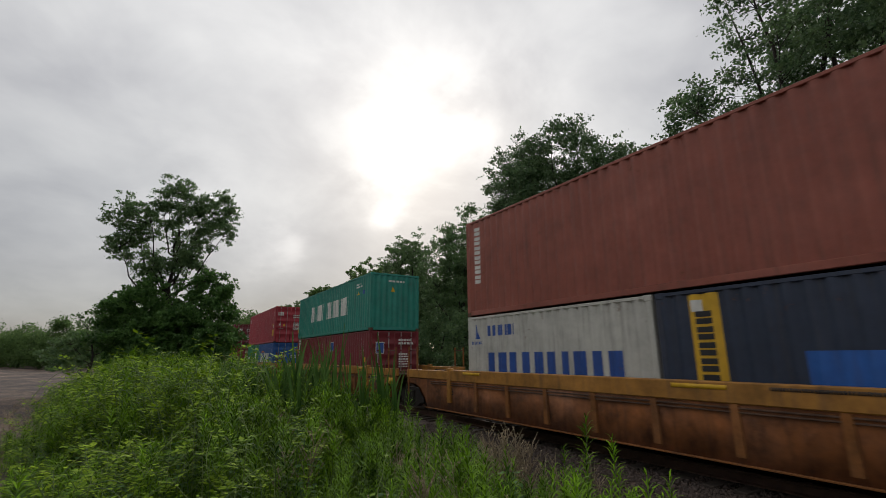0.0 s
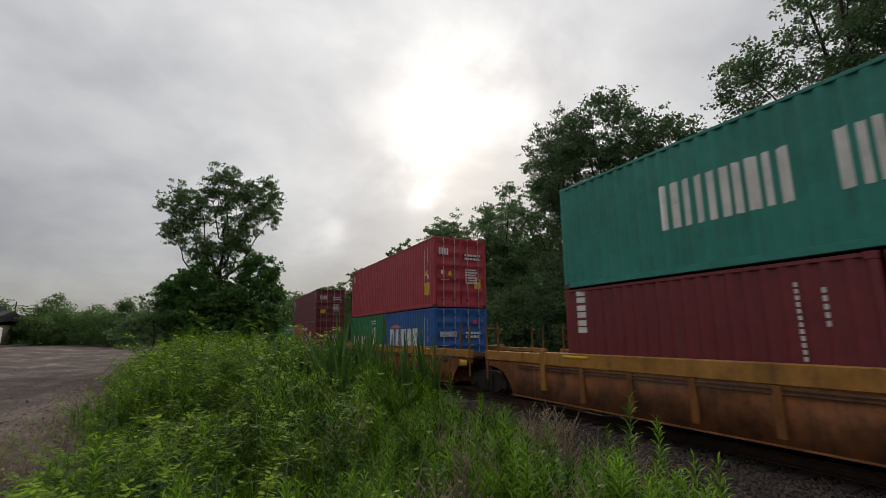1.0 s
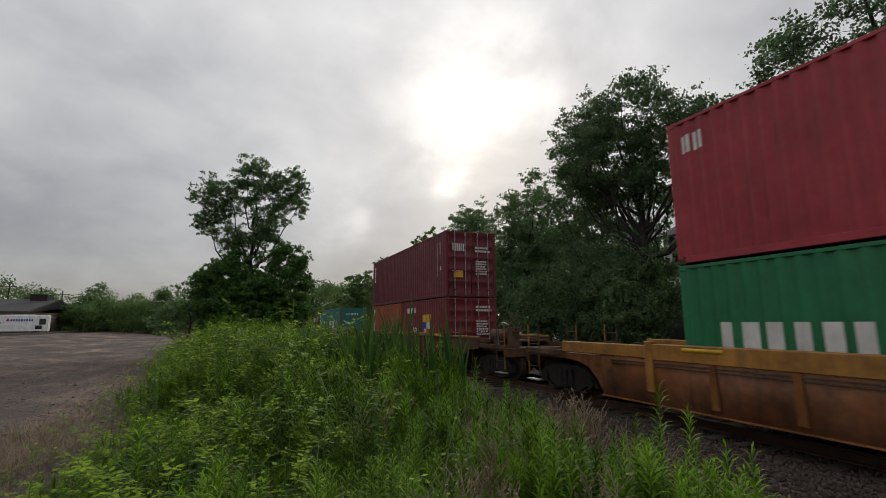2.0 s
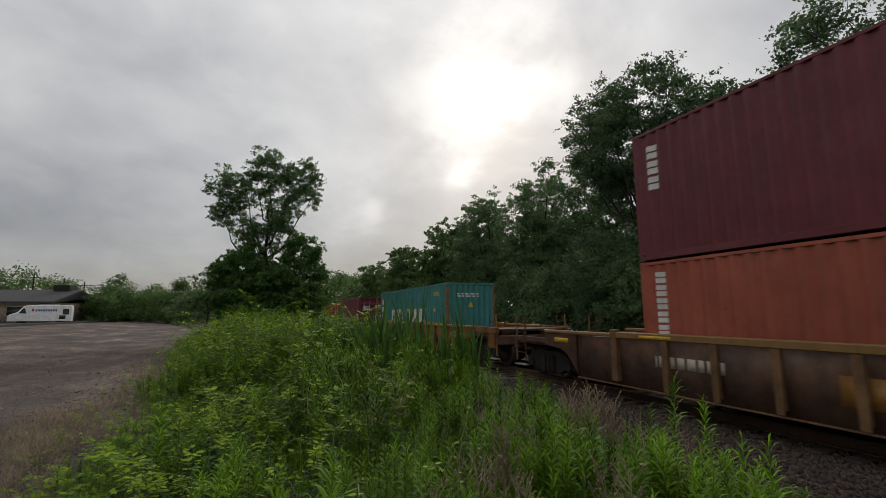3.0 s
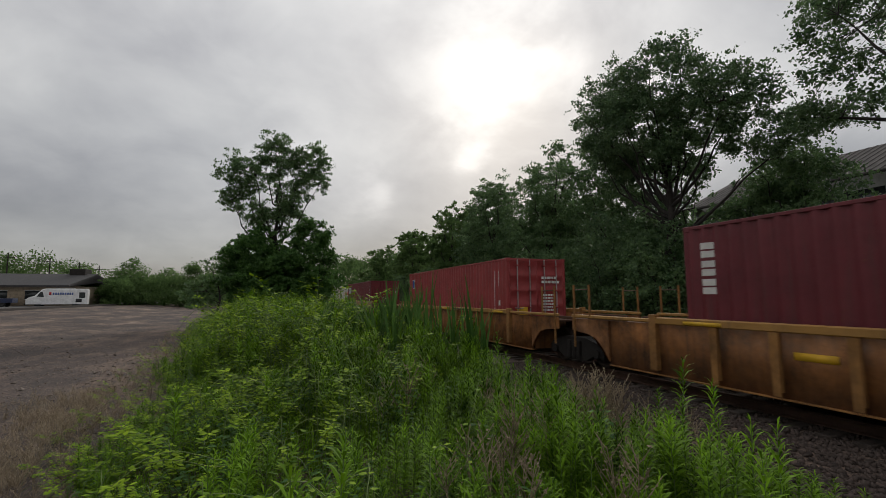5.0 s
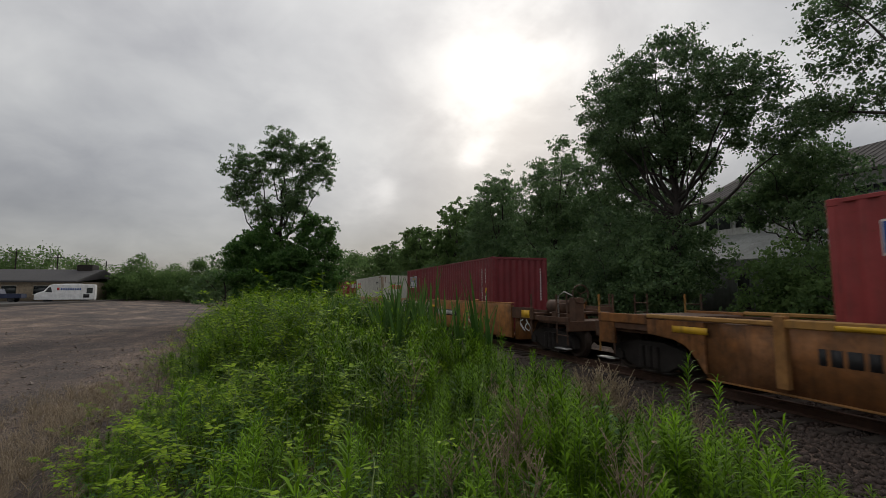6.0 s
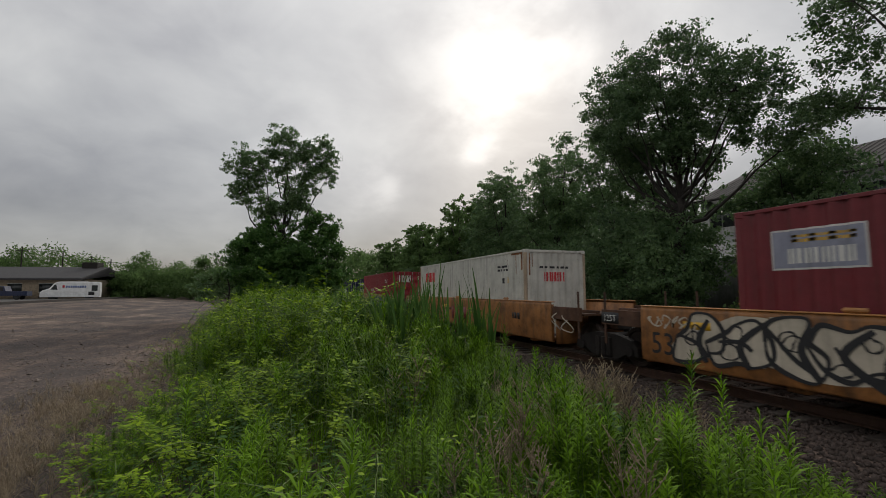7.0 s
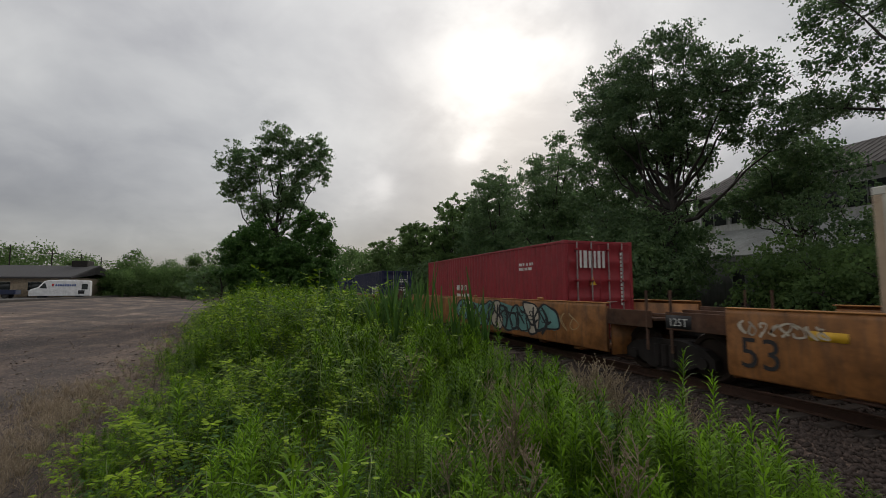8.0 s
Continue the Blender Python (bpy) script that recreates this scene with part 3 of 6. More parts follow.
def build_loads():
    """All containers with their place along the train and their height."""
    out = []

    def put(ob, unit, z, shift=0.0):
        out.append((ob, SIDE, UNITS[unit] - shift, z))
    up = FLOOR + STD + 0.012
    put(load("brown", C40, HC, "wall", [("s", WHITE, "column", 0.42, 0.95, 0.28, 1.75, 6)], "faded brown-red corrugated steel container with white side marks"), 0, up)
    put(load("grey", C20, STD, "wall", [("s", BLUE, "word", 0.95, 0.85, 4.5, 0.72, 5), ("s", BLUE, "word", 0.95, 2.02, 1.15, 0.28, 4), ("s", BLUE, "tri", 0.42, 1.95, 0.22, 0.4, 0), ("s", BLUE, "word", 0.2, 1.8, 0.5, 0.08, 5)], "dirty pale grey steel container with large blue blocks"), 0, FLOOR)
    put(load("navy", C20, STD, "wall", [("s", YELLOW, "panel", 0.6, 0.9, 0.52, 1.6, 0), ("s", BLACK, "column2", 0.72, 0.95, 0.28, 1.3, 5), ("s", WHITE, "panel2", 0.64, 2.2, 0.2, 0.2, 0), ("s", PAINT["bright_blue"], "panel", 2.2, 0.5, 3.7, 1.03, 0)], "navy steel container with a yellow vertical panel"), 0, FLOOR, C20 + 0.075)
    put(load("teal", C40, STD, "wall", SIDE_BLOCKS + [("s", WHITE, "lines", 10.3, 2.05, 0.9, 0.24, 2), ("s", YELLOW, "tri", 10.65, 1.72, 0.3, 0.22, 0), ("s", BLUE, "panel", 11.2, 1.7, 0.18, 0.18, 0), ("f", YELLOW, "tri", 1.1, 1.75, 0.22, 0.24, 0), ("f", WHITE, "lines", 0.9, 2.2, 0.9, 0.14, 1)], "bright teal corrugated steel container with white blocks"), 1, up)
    put(load("maroon", C20, STD, "wall", EDGE_MARKS + TYPE_MARKS_20, "maroon steel container with white marks along its edge"), 1, FLOOR)
    put(load("maroon", C20, STD, "doors", [("s", WHITE, "panel", 0.72, 1.75, 0.42, 0.48, 0), ("s", BLUE, "panel2", 0.75, 1.78, 0.36, 0.42, 0), ("s", YELLOW, "panel", 5.35, 1.25, 0.2, 0.2, 0), ("f", WHITE, "panel", 0.3, 1.6, 0.4, 0.5, 0), ("f", BLUE, "panel2", 0.33, 1.63, 0.34, 0.44, 0)] + TYPE_MARKS_20 + DOOR_MARKS[:2], "maroon steel container with a blue square mark"), 1, FLOOR, C20 + 0.075)
    put(load("red", C40, HC, "doors", [("s", WHITE, "word", 0.28, 2.2, 0.5, 0.36, 2), ("s", YELLOW, "panel", 11.15, 0.55, 0.5, 0.5, 0), ("s", YELLOW, "tri", 11.4, 1.35, 0.3, 0.26, 0), ("s", YELLOW, "panel", 11.5, 0.5, 0.1, 0.05, 0), ("f", WHITE, "word", 0.2, 2.15, 0.45, 0.28, 3), ("f", WHITE, "panel", 0.3, 1.35, 0.15, 0.15, 0), ("f", YELLOW, "tri", 0.7, 1.3, 0.2, 0.2, 0), ("f", YELLOW, "panel", 1.85, 0.8, 0.3, 0.4, 0)] + TYPE_MARKS + DOOR_MARKS[:2], "bright red corrugated steel container with door bars"), 2, up)
    put(load("green", C20, STD, "wall", [("s", WHITE, "word", 0.75, 0.75, 3.1, 0.75, 4), ("s", WHITE, "panel", 4.35, 0.9, 0.5, 1.05, 0), ("s", WHITE, "lines", 3.9, 2.1, 1.1, 0.26, 2)], "green steel container with white blocks low down"), 2, FLOOR)
    put(load("blue", C20, STD, "doors", [("s", WHITE, "word", 0.85, 0.95, 3.6, 0.85, 9), ("s", ORANGE, "tri", 1.75, 1.86, 1.5, 0.16, 0), ("s", YELLOW, "panel", 5.3, 1.25, 0.18, 0.22, 0), ("f", WHITE, "word", 0.25, 1.45, 0.75, 0.2, 9), ("f", WHITE, "lines", 1.4, 1.4, 0.7, 0.3, 2), ("f", RED, "panel", 1.75, 1.95, 0.18, 0.15, 0)] + TYPE_MARKS_20, "blue steel container with large white blocks"), 2, FLOOR, C20 + 0.075)
    put(load("maroon_dark", C40, HC, "doors", EDGE_MARKS + TYPE_MARKS + DOOR_MARKS + [("f", WHITE, "word", 0.3, 2.0, 0.6, 0.34, 3)], "dark maroon corrugated steel container with white edge marks"), 3, up)
    put(load("orange_red", C20, STD, "wall", [("s", WHITE, "column", 0.4, 0.75, 0.24, 1.65, 6), ("s", WHITE, "dots", 4.6, 0.9, 0.05, 1.3, 12), ("s", YELLOW, "panel", 5.0, 1.1, 0.14, 0.2, 0)], "orange-red steel container with white edge marks"), 3, FLOOR)
    emblem_box = load("maroon", C20, STD, "doors", [("s", WHITE, "word", 0.85, 2.0, 1.5, 0.26, 7), ("s", YELLOW, "panel", 3.25, 1.55, 1.0, 0.35, 0), ("s", BLUE, "panel", 3.2, 1.25, 0.5, 0.3, 0), ("s", WHITE, "panel", 3.7, 1.25, 0.5, 0.3, 0), ("s", RED, "panel", 3.6, 0.8, 0.5, 0.45, 0), ("s", WHITE, "panel", 3.3, 0.95, 0.3, 0.3, 0)] + DOOR_MARKS[:2], "maroon steel container with a bright coloured emblem")
    lettering("The", 0.55, WHITE, emblem_box, Matrix(((0, 0, -1, -0.006), (-1, 0, 0, -1.25), (0, 1, 0, 0.95), (0, 0, 0, 1))), "white painted word")
    put(emblem_box, 3, FLOOR, C20 + 0.075)
    put(load("teal_old", C40, HC, "wall", [("s", WHITE, "word", 2.9, 0.75, 2.4, 1.0, 5), ("s", WHITE, "word", 5.8, 0.75, 3.6, 1.0, 8), ("s", WHITE, "word", 0.45, 2.1, 0.36, 0.34, 1), ("s", WHITE, "word", 0.45, 1.6, 0.36, 0.34, 1), ("s", WHITE, "word", 0.45, 1.1, 0.36, 0.34, 1), ("s", YELLOW, "tri", 10.6, 1.6, 0.34, 0.28, 0), ("s", YELLOW, "lines", 10.3, 2.35, 0.9, 0.2, 2), ("f", YELLOW, "tri", 1.2, 1.78, 0.24, 0.24, 0), ("f", WHITE, "lines", 0.5, 2.25, 1.4, 0.22, 2)], "worn teal steel container with rusty corner posts", RUST_RUN), 4, FLOOR)
    put(load("maroon_dark", C40, HC, "doors", EDGE_MARKS + TYPE_MARKS + DOOR_MARKS + [("f", WHITE, "word", 0.32, 1.75, 0.62, 0.42, 3), ("s", YELLOW, "tri", 11.55, 0.95, 0.26, 0.26, 0), ("s", YELLOW, "lines", 11.3, 2.72, 0.6, 0.08, 1), ("s", YELLOW, "panel", 11.46, 1.65, 0.16, 0.16, 0)], "dark maroon steel container with white door marks"), 5, FLOOR)
    put(load("red_brown", C40, HC, "doors", [("s", WHITE, "panel", 0.62, 2.0, 0.44, 0.5, 0), ("s", BLUE, "panel2", 0.65, 2.03, 0.38, 0.44, 0)] + TYPE_MARKS + DOOR_MARKS, "red-brown steel container with a blue square mark"), 6, FLOOR)
    put(load("maroon", C40, HC, "wall", [("s", WHITE, "panel", 0.6, 1.82, 1.36, 0.66, 0), ("s", PAINT["lavender"], "panel2", 0.63, 1.85, 1.30, 0.60, 0), ("s", WHITE, "word2", 0.86, 1.92, 1.0, 0.24, 6), ("s", YELLOW, "panel2", 0.95, 2.26, 0.9, 0.05, 0), ("s", YELLOW, "panel2", 0.95, 2.34, 0.9, 0.04, 0)] + TYPE_MARKS + [("f", WHITE, "dots", 2.1, 1.2, 0.06, 1.3, 12), ("s", YELLOW, "panel", 11.46, 1.5, 0.16, 0.2, 0)], "maroon steel container with a pale weathered sign"), 7, FLOOR)
    put(load("white", C40, HC, "wall", [("s", RED, "word", 1.05, 1.95, 1.5, 0.5, 4), ("s", BLACK, "lines", 10.1, 2.2, 1.0, 0.26, 2), ("s", BLACK, "panel", 10.5, 1.75, 0.16, 0.2, 0), ("s", YELLOW, "panel", 10.85, 1.75, 0.14, 0.22, 0), ("f", RED, "word", 0.75, 1.8, 0.85, 0.32, 4), ("f", BLACK, "lines", 0.6, 2.25, 1.2, 0.12, 1), ("s", RUST_RUN, "panel", 11.55, 2.05, 0.04, 0.72, 0), ("s", RUST_RUN, "panel", 11.72, 1.75, 0.06, 1.02, 0), ("s", RUST_RUN, "panel", 11.9, 2.2, 0.05, 0.58, 0), ("f", RUST_RUN, "panel", 0.16, 2.0, 0.05, 0.75, 0), ("f", RUST_RUN, "panel", 0.3, 2.3, 0.03, 0.45, 0), ("s", RUST_RUN, "panel", 11.2, 2.74, 0.75, 0.07, 0)], "off-white steel container with red blocks and rust", painted("rust_stained_white_paint", (0.40, 0.31, 0.22), 0.9, streak=0.6)), 8, FLOOR)
    put(load("deep_red", C40, HC, "doors", [("s", WHITE, "lines", 4.0, 0.7, 1.3, 1.1, 3), ("s", WHITE, "lines", 9.6, 2.1, 1.0, 0.3, 2), ("f", WHITE, "word", 0.5, 2.1, 0.95, 0.5, 3), ("f", YELLOW, "tri", 0.95, 1.6, 0.2, 0.22, 0), ("f", WHITE, "dots", 1.95, 1.0, 0.06, 1.6, 14)], "deep red steel container with white door blocks"), 9, FLOOR)
    put(load("midnight", C40, HC, "doors", [("s", WHITE, "word", 8.5, 1.0, 2.6, 0.7, 4), ("s", WHITE, "dots", 11.4, 1.0, 0.07, 1.4, 12)] + DOOR_MARKS[:2], "midnight blue steel container with white blocks"), 10, FLOOR)
    put(load("midnight", C40, HC, "doors", DOOR_MARKS[:2], "plain midnight blue steel container"), 11, FLOOR)
    return out


# ---- well cars ----
CAR = {
    "amber": (painted("amber_chord_paint", (0.33, 0.15, 0.026), 0.55, streak=0.5, grunge=0.7), painted("rust_brown_side", (0.175, 0.06, 0.016), 0.9, 0.85, fade=1.0, streak=0.6, grime=(0.035, 0.016, 0.009), grunge=1.0)),
    "brown": (painted("dull_ochre_chord", (0.22, 0.12, 0.036), 0.6, streak=0.6), painted("dark_brown_side", (0.08, 0.038, 0.021), 0.8, 0.85, fade=0.8, streak=0.4, grime=(0.045, 0.02, 0.01), grunge=0.9)),
    "ochre": (painted("ochre_chord_paint", (0.33, 0.17, 0.042), 0.5, streak=0.5), painted("ochre_brown_side", (0.19, 0.076, 0.02), 0.9, 0.8, fade=1.0, streak=0.65, grime=(0.035, 0.016, 0.009), grunge=1.0)),
    "orange": (painted("orange_chord_paint", (0.36, 0.16, 0.045), 0.35, streak=0.4), painted("orange_side_paint", (0.285, 0.12, 0.036), 0.6, fade=0.7, streak=0.75, grunge=0.9)),
}
END_BLACK = painted("black_end_paint", (0.014, 0.013, 0.013), 0.6, 0.85, streak=0.3, grime=(0.05, 0.032, 0.02))
STAKE = {k: painted(k + "_stake_paint", c, 0.7, 0.8, streak=0.5, grunge=0.8) for k, c in (("amber", (0.2, 0.076, 0.018)), ("brown", (0.16, 0.085, 0.036)), ("ochre", (0.25, 0.12, 0.035)), ("orange", (0.3, 0.13, 0.04)))}
SINK = 0.11           # how far the ribbed sides lie behind the stakes
OUT = 1.55            # half the car's width
TOP, CHORD, BASE = 1.57, 1.25, 0.38
WELL = 8.1            # half the well's length
SHEET = 8.14          # half the length of a smooth side
BODY = 9.48           # half the body's length at a shared truck
TRUCKS = []           # wheel sets, for their turning


def wheel_set_mesh():
    R = 0.4826
    g = Geo()
    prof = [(0.0, 0.08), (0.02, 0.1), (0.04, 0.36), (0.0, 0.38), (-0.01, 0.46), (0.02, R), (0.11, R - 0.01), (0.135, R + 0.03), (0.15, R + 0.02), (0.15, 0.38), (0.1, 0.36), (0.12, 0.1), (0.14, 0.08)]
    a = np.arange(21) * 2 * np.pi / 20
    for s in (-1, 1):
        v = np.array([[(s * (0.85 - x), r * np.cos(t), r * np.sin(t)) for x, r in prof] for t in a])
        i, j = np.meshgrid(np.arange(20), np.arange(len(prof) - 1), indexing="ij")
        n = len(prof)
        g.add(v.reshape(-1, 3), np.stack([i * n + j, i * n + j + 1, (i + 1) * n + j + 1, (i + 1) * n + j], -1).reshape(-1, 4))
        for k in range(3):
            t = k * 2.094
            g.box(s * 0.868 - 0.015, s * 0.868 + 0.015, 0.055 * math.cos(t) - 0.014, 0.055 * math.cos(t) + 0.014, 0.055 * math.sin(t) - 0.014, 0.055 * math.sin(t) + 0.014)
    g.tube([(-1.05, 0, 0), (-0.8, 0, 0), (0, 0, 0), (0.8, 0, 0), (1.05, 0, 0)], [0.08, 0.1, 0.085, 0.1, 0.08], 10, cap=True)
    return g.mesh("wheel_set")


WHEEL_SET = wheel_set_mesh()
WHEEL_SET.materials.append(TREAD)


def side_frame_mesh():
    g = Geo()
    arch = [(-1.15, 0.42), (-1.15, 0.62), (-0.95, 0.78), (-0.4, 0.9), (0.4, 0.9), (0.95, 0.78), (1.15, 0.62), (1.15, 0.42), (0.75, 0.44), (0.42, 0.28), (-0.42, 0.28), (-0.75, 0.44)]
    g.prism(arch, 0, -0.09, 0.09)
    for y in (-0.2, 0.0, 0.2):
        g.tube([(0.1, y, 0.35), (0.1, y, 0.8)], 0.085, 8, cap=True)
    for y in (-0.9, 0.9):
        g.tube([(-0.1, y, 0.52), (0.14, y, 0.52)], 0.12, 10, cap=True)
    return g.mesh("side_frame")


SIDE_FRAME = side_frame_mesh()
SIDE_FRAME.materials.append(IRON)


def add_truck(car, y):
    truck = part("truck", Geo().box(-1.0, 1.0, -0.25, 0.25, 0.6, 0.88, c=0.03).box(-0.25, 0.25, -0.3, 0.3, 0.88, 1.0, c=0.02), IRON, car, "dark cast steel truck bolster")
    truck.matrix_basis = pose(0, y, 0)
    for x in (-1.02, 1.02):
        f = part("side_frame", SIDE_FRAME, None, truck)
        f.matrix_basis = pose(x, 0, 0, 0, 0, 180 if x < 0 else 0)
    for dy in (-0.89, 0.89):
        w = part("wheel_set", WHEEL_SET, None, truck, "worn steel wheels on an axle")
        w.matrix_basis = pose(0, dy, RAIL + 0.4826)
        TRUCKS.append((w, dy))


def well_car(style, front_end, rear_end, label, smooth_side=False, plates=(), black_ends=()):
    """Origin: middle of the well on the track's middle, z = 0. Front is -y. Ends: 'shared' truck or 'coupled'."""
    chord, sheet = CAR[style]
    stake_mat = STAKE[style]
    low = CHORD if style == "amber" else 1.43          # underside of the top chord
    sink = 0.06 if style == "amber" else SINK         # how far the sheet lies back
    car = thing("well_car", label, "rail car", "well cars of the train")
    for s in (-1, 1):
        xo, xi = s * OUT, s * (OUT - 0.14)
        lo, hi = min(xo, xi), max(xo, xi)
        if smooth_side:
            g = Geo()
            zs = [(BASE + 0.12, -0.03), (BASE + 0.22, 0.0), (TOP - 0.02, 0.0), (TOP + 0.06, -0.02), (TOP + 0.06, -0.12)]
            ys = np.linspace(-SHEET, SHEET, 25)
            v = [(s * (OUT + d), y, z) for y in ys for z, d in zs]
            n = len(zs)
            g.add(v, [(i * n + j, i * n + j + 1, (i + 1) * n + j + 1, (i + 1) * n + j) for i in range(24) for j in range(n - 1)])
            g.box(min(xo - s * 0.12, xo - s * 0.06), max(xo - s * 0.12, xo - s * 0.06), -WELL, WELL, BASE + 0.1, TOP)
            part("side_sheet", g, sheet, car)
            part("top_lip", Geo().box(lo, hi, -SHEET, SHEET, TOP + 0.062, TOP + 0.09, c=0.01), chord, car)
            for y in (-5.2, -0.5, 4.2):
                box_part("lift_bracket", (lo + 0.03, hi - 0.03, y - 0.16, y + 0.16, TOP + 0.09, TOP + 0.17), chord, car, c=0.03)
        else:
            part("top_chord", Geo().box(lo, hi, -6.7, 6.7, low, TOP, c=0.018), chord, car)
            for e in (-1, 1):
                a, b = sorted((e * 6.72, e * BODY))
                part("end_chord", Geo().box(lo + 0.03 if s < 0 else lo, hi if s < 0 else hi - 0.03, a, b, low + 0.02, TOP - 0.035, c=0.018), END_BLACK if e in black_ends else chord, car)
                box_part("chord_joint", (min(xo + s * 0.012, xi), max(xo + s * 0.012, xi), e * 6.7 - 0.09, e * 6.7 + 0.09, BASE + 0.1 if style != "amber" else CHORD - 0.62, TOP + 0.05), chord if style == "amber" else stake_mat, car, c=0.012)
            xs = s * (OUT - sink)
            part("side_sheet", Geo().box(min(xs, xs - s * 0.02), max(xs, xs - s * 0.02), -WELL, WELL, BASE + 0.03, low - 0.003), sheet, car)
            part("bottom_lip", Geo().box(min(xs + s * 0.05, xs - s * 0.1), max(xs + s * 0.05, xs - s * 0.1), -WELL, WELL, BASE, BASE + 0.028, c=0.006), stake_mat, car)
            pitch, half = (1.34, 4) if style == "amber" else (1.06, 5)
            for k in range(-half, half + 1):
                y = pitch * k
                g = Geo()
                x0, x1 = s * (OUT - sink + 0.002), s * (OUT - 0.008)
                w = 0.06 if style == "amber" else 0.04
                g.prism([(y - w, low - 0.003), (y + w, low - 0.003), (y + w * 1.1, BASE + 0.12), (y - w * 1.1, BASE + 0.12)], 0, x0, x1)
                if style != "amber":        # the outer flange of the stake, proud and wider
                    g.prism([(y - 0.075, low - 0.006), (y + 0.075, low - 0.006), (y + 0.06, BASE + 0.06), (y - 0.06, BASE + 0.06)], 0, x1 + s * 0.002, x1 + s * 0.016)
                part("stake", g, stake_mat, car)
            if style == "amber":
                for z in (CHORD - 0.07, CHORD - 0.13):
                    part("side_ledge", Geo().box(min(xs, xs + s * 0.05), max(xs, xs + s * 0.05), -WELL + 0.3, WELL - 0.3, z, z + 0.025, c=0.006), RUSTY, car)
        for e in (-1, 1):       # the sheet that sweeps up over the truck
            d = 0.06
            if smooth_side:
                a, b = sorted((e * (SHEET + 0.003), e * BODY))
                part("end_plate", Geo().box(min(s * (OUT - 0.08), s * (OUT - 0.03)), max(s * (OUT - 0.08), s * (OUT - 0.03)), a, b, 1.16, TOP - 0.05, c=0.01), CAR["brown"][1], car)
                continue
            q = [(e * WELL, BASE + 0.1), (e * WELL, low - 0.004), (e * BODY, low - 0.004), (e * BODY, 1.12), (e * (WELL + 0.75), 1.06), (e * (WELL + 0.42), 0.95), (e * (WELL + 0.16), 0.7)]
            if e in black_ends:
                q = [(e * (WELL - 0.35), BASE + 0.06), (e * (WELL - 0.35), low - 0.004), (e * BODY, low - 0.004), (e * BODY, 0.72), (e * (BODY - 0.35), 0.5), (e * (BODY - 0.6), BASE + 0.06)]
                part("end_gusset", Geo().prism(q, 0, s * (OUT - d - 0.05) if s > 0 else s * (OUT - d), s * (OUT - d) if s > 0 else s * (OUT - d - 0.05)), END_BLACK, car, "black painted end plate")
                continue
            part("end_gusset", Geo().prism(q, 0, s * (OUT - d - 0.05) if s > 0 else s * (OUT - d), s * (OUT - d) if s > 0 else s * (OUT - d - 0.05)), sheet, car)
    for k in range(9):
        y = -6.8 + 1.7 * k
        box_part("floor_beam", (-OUT + 0.16, OUT - 0.16, y - 0.15, y + 0.15, BASE + 0.01, FLOOR - 0.006), sheet, car)
    for e, kind in ((-1, front_end), (1, rear_end)):
        a, b = sorted((e * WELL, e * BODY))
        part("end_deck", Geo().box(-OUT + 0.12, OUT - 0.12, a, b, 1.3, 1.36, c=0.01), CAR["brown"][1], car)
        part("bulkhead", Geo().box(-OUT + 0.16, OUT - 0.16, min(e * WELL, e * (WELL + 0.08)), max(e * WELL, e * (WELL + 0.08)), BASE + 0.05, 1.3), sheet, car)
        part("centre_sill", Geo().box(-0.3, 0.3, a, b, 0.9, 1.29, c=0.02), CAR["brown"][1], car)
        for x in (-0.95, 0.95):
            part("deck_rail", Geo().box(x - 0.05, x + 0.05, a, b, 1.362, 1.44, c=0.01), CAR["brown"][1], car)
        if kind == "coupled":
            y0, y1 = e * BODY, e * (BODY + 1.75)
            lo, hi = min(y0, y1), max(y0, y1)
            part("draft_platform", Geo().box(-OUT + 0.2, OUT - 0.2, lo, hi, 1.08, 1.15, c=0.01), CAR["brown"][1], car)
            part("draft_sill", Geo().box(-0.32, 0.32, lo, hi, 0.72, 1.08, c=0.02), CAR["brown"][1], car)
            part("end_sill", Geo().box(-OUT + 0.1, OUT - 0.1, min(y1, y1 - e * 0.16), max(y1, y1 - e * 0.16), 0.92, 1.2, c=0.015), CAR["brown"][1], car)
            part("coupler", Geo().box(-0.11, 0.11, min(y1, y1 + e * 0.5), max(y1, y1 + e * 0.5), 0.8, 1.0, c=0.03).box(-0.2, 0.16, min(y1 + e * 0.36, y1 + e * 0.62), max(y1 + e * 0.36, y1 + e * 0.62), 0.74, 1.04, c=0.05), IRON, car)
            for s in (-1, 1):
                for dy in (0.12, 0.62):
                    y = y1 - e * dy
                    part("grab_post", Geo().tube([(s * 1.42, y, 0.55), (s * 1.42, y, 1.3), (s * 1.42, y, 1.95)], 0.022, 6, cap=True), chord if dy < 0.3 and style != "orange" else RUSTY, car)
                for z in (0.8, 1.12, 1.4, 1.68):
                    part("ladder_rung", Geo().tube([(s * 1.42, y1 - e * 0.12, z), (s * 1.42, y1 - e * 0.37, z), (s * 1.42, y1 - e * 0.62, z)], 0.014, 5), RUSTY, car)
                part("step", Geo().box(min(s * 1.3, s * 1.5), max(s * 1.3, s * 1.5), min(y1 - e * 0.1, y1 - e * 0.64), max(y1 - e * 0.1, y1 - e * 0.64), 0.42, 0.45), STEEL, car)
                part("side_rail", Geo().box(min(s * 1.4, s * 1.46), max(s * 1.4, s * 1.46), lo, hi, 1.16, 1.3, c=0.01), CAR["brown"][1], car)
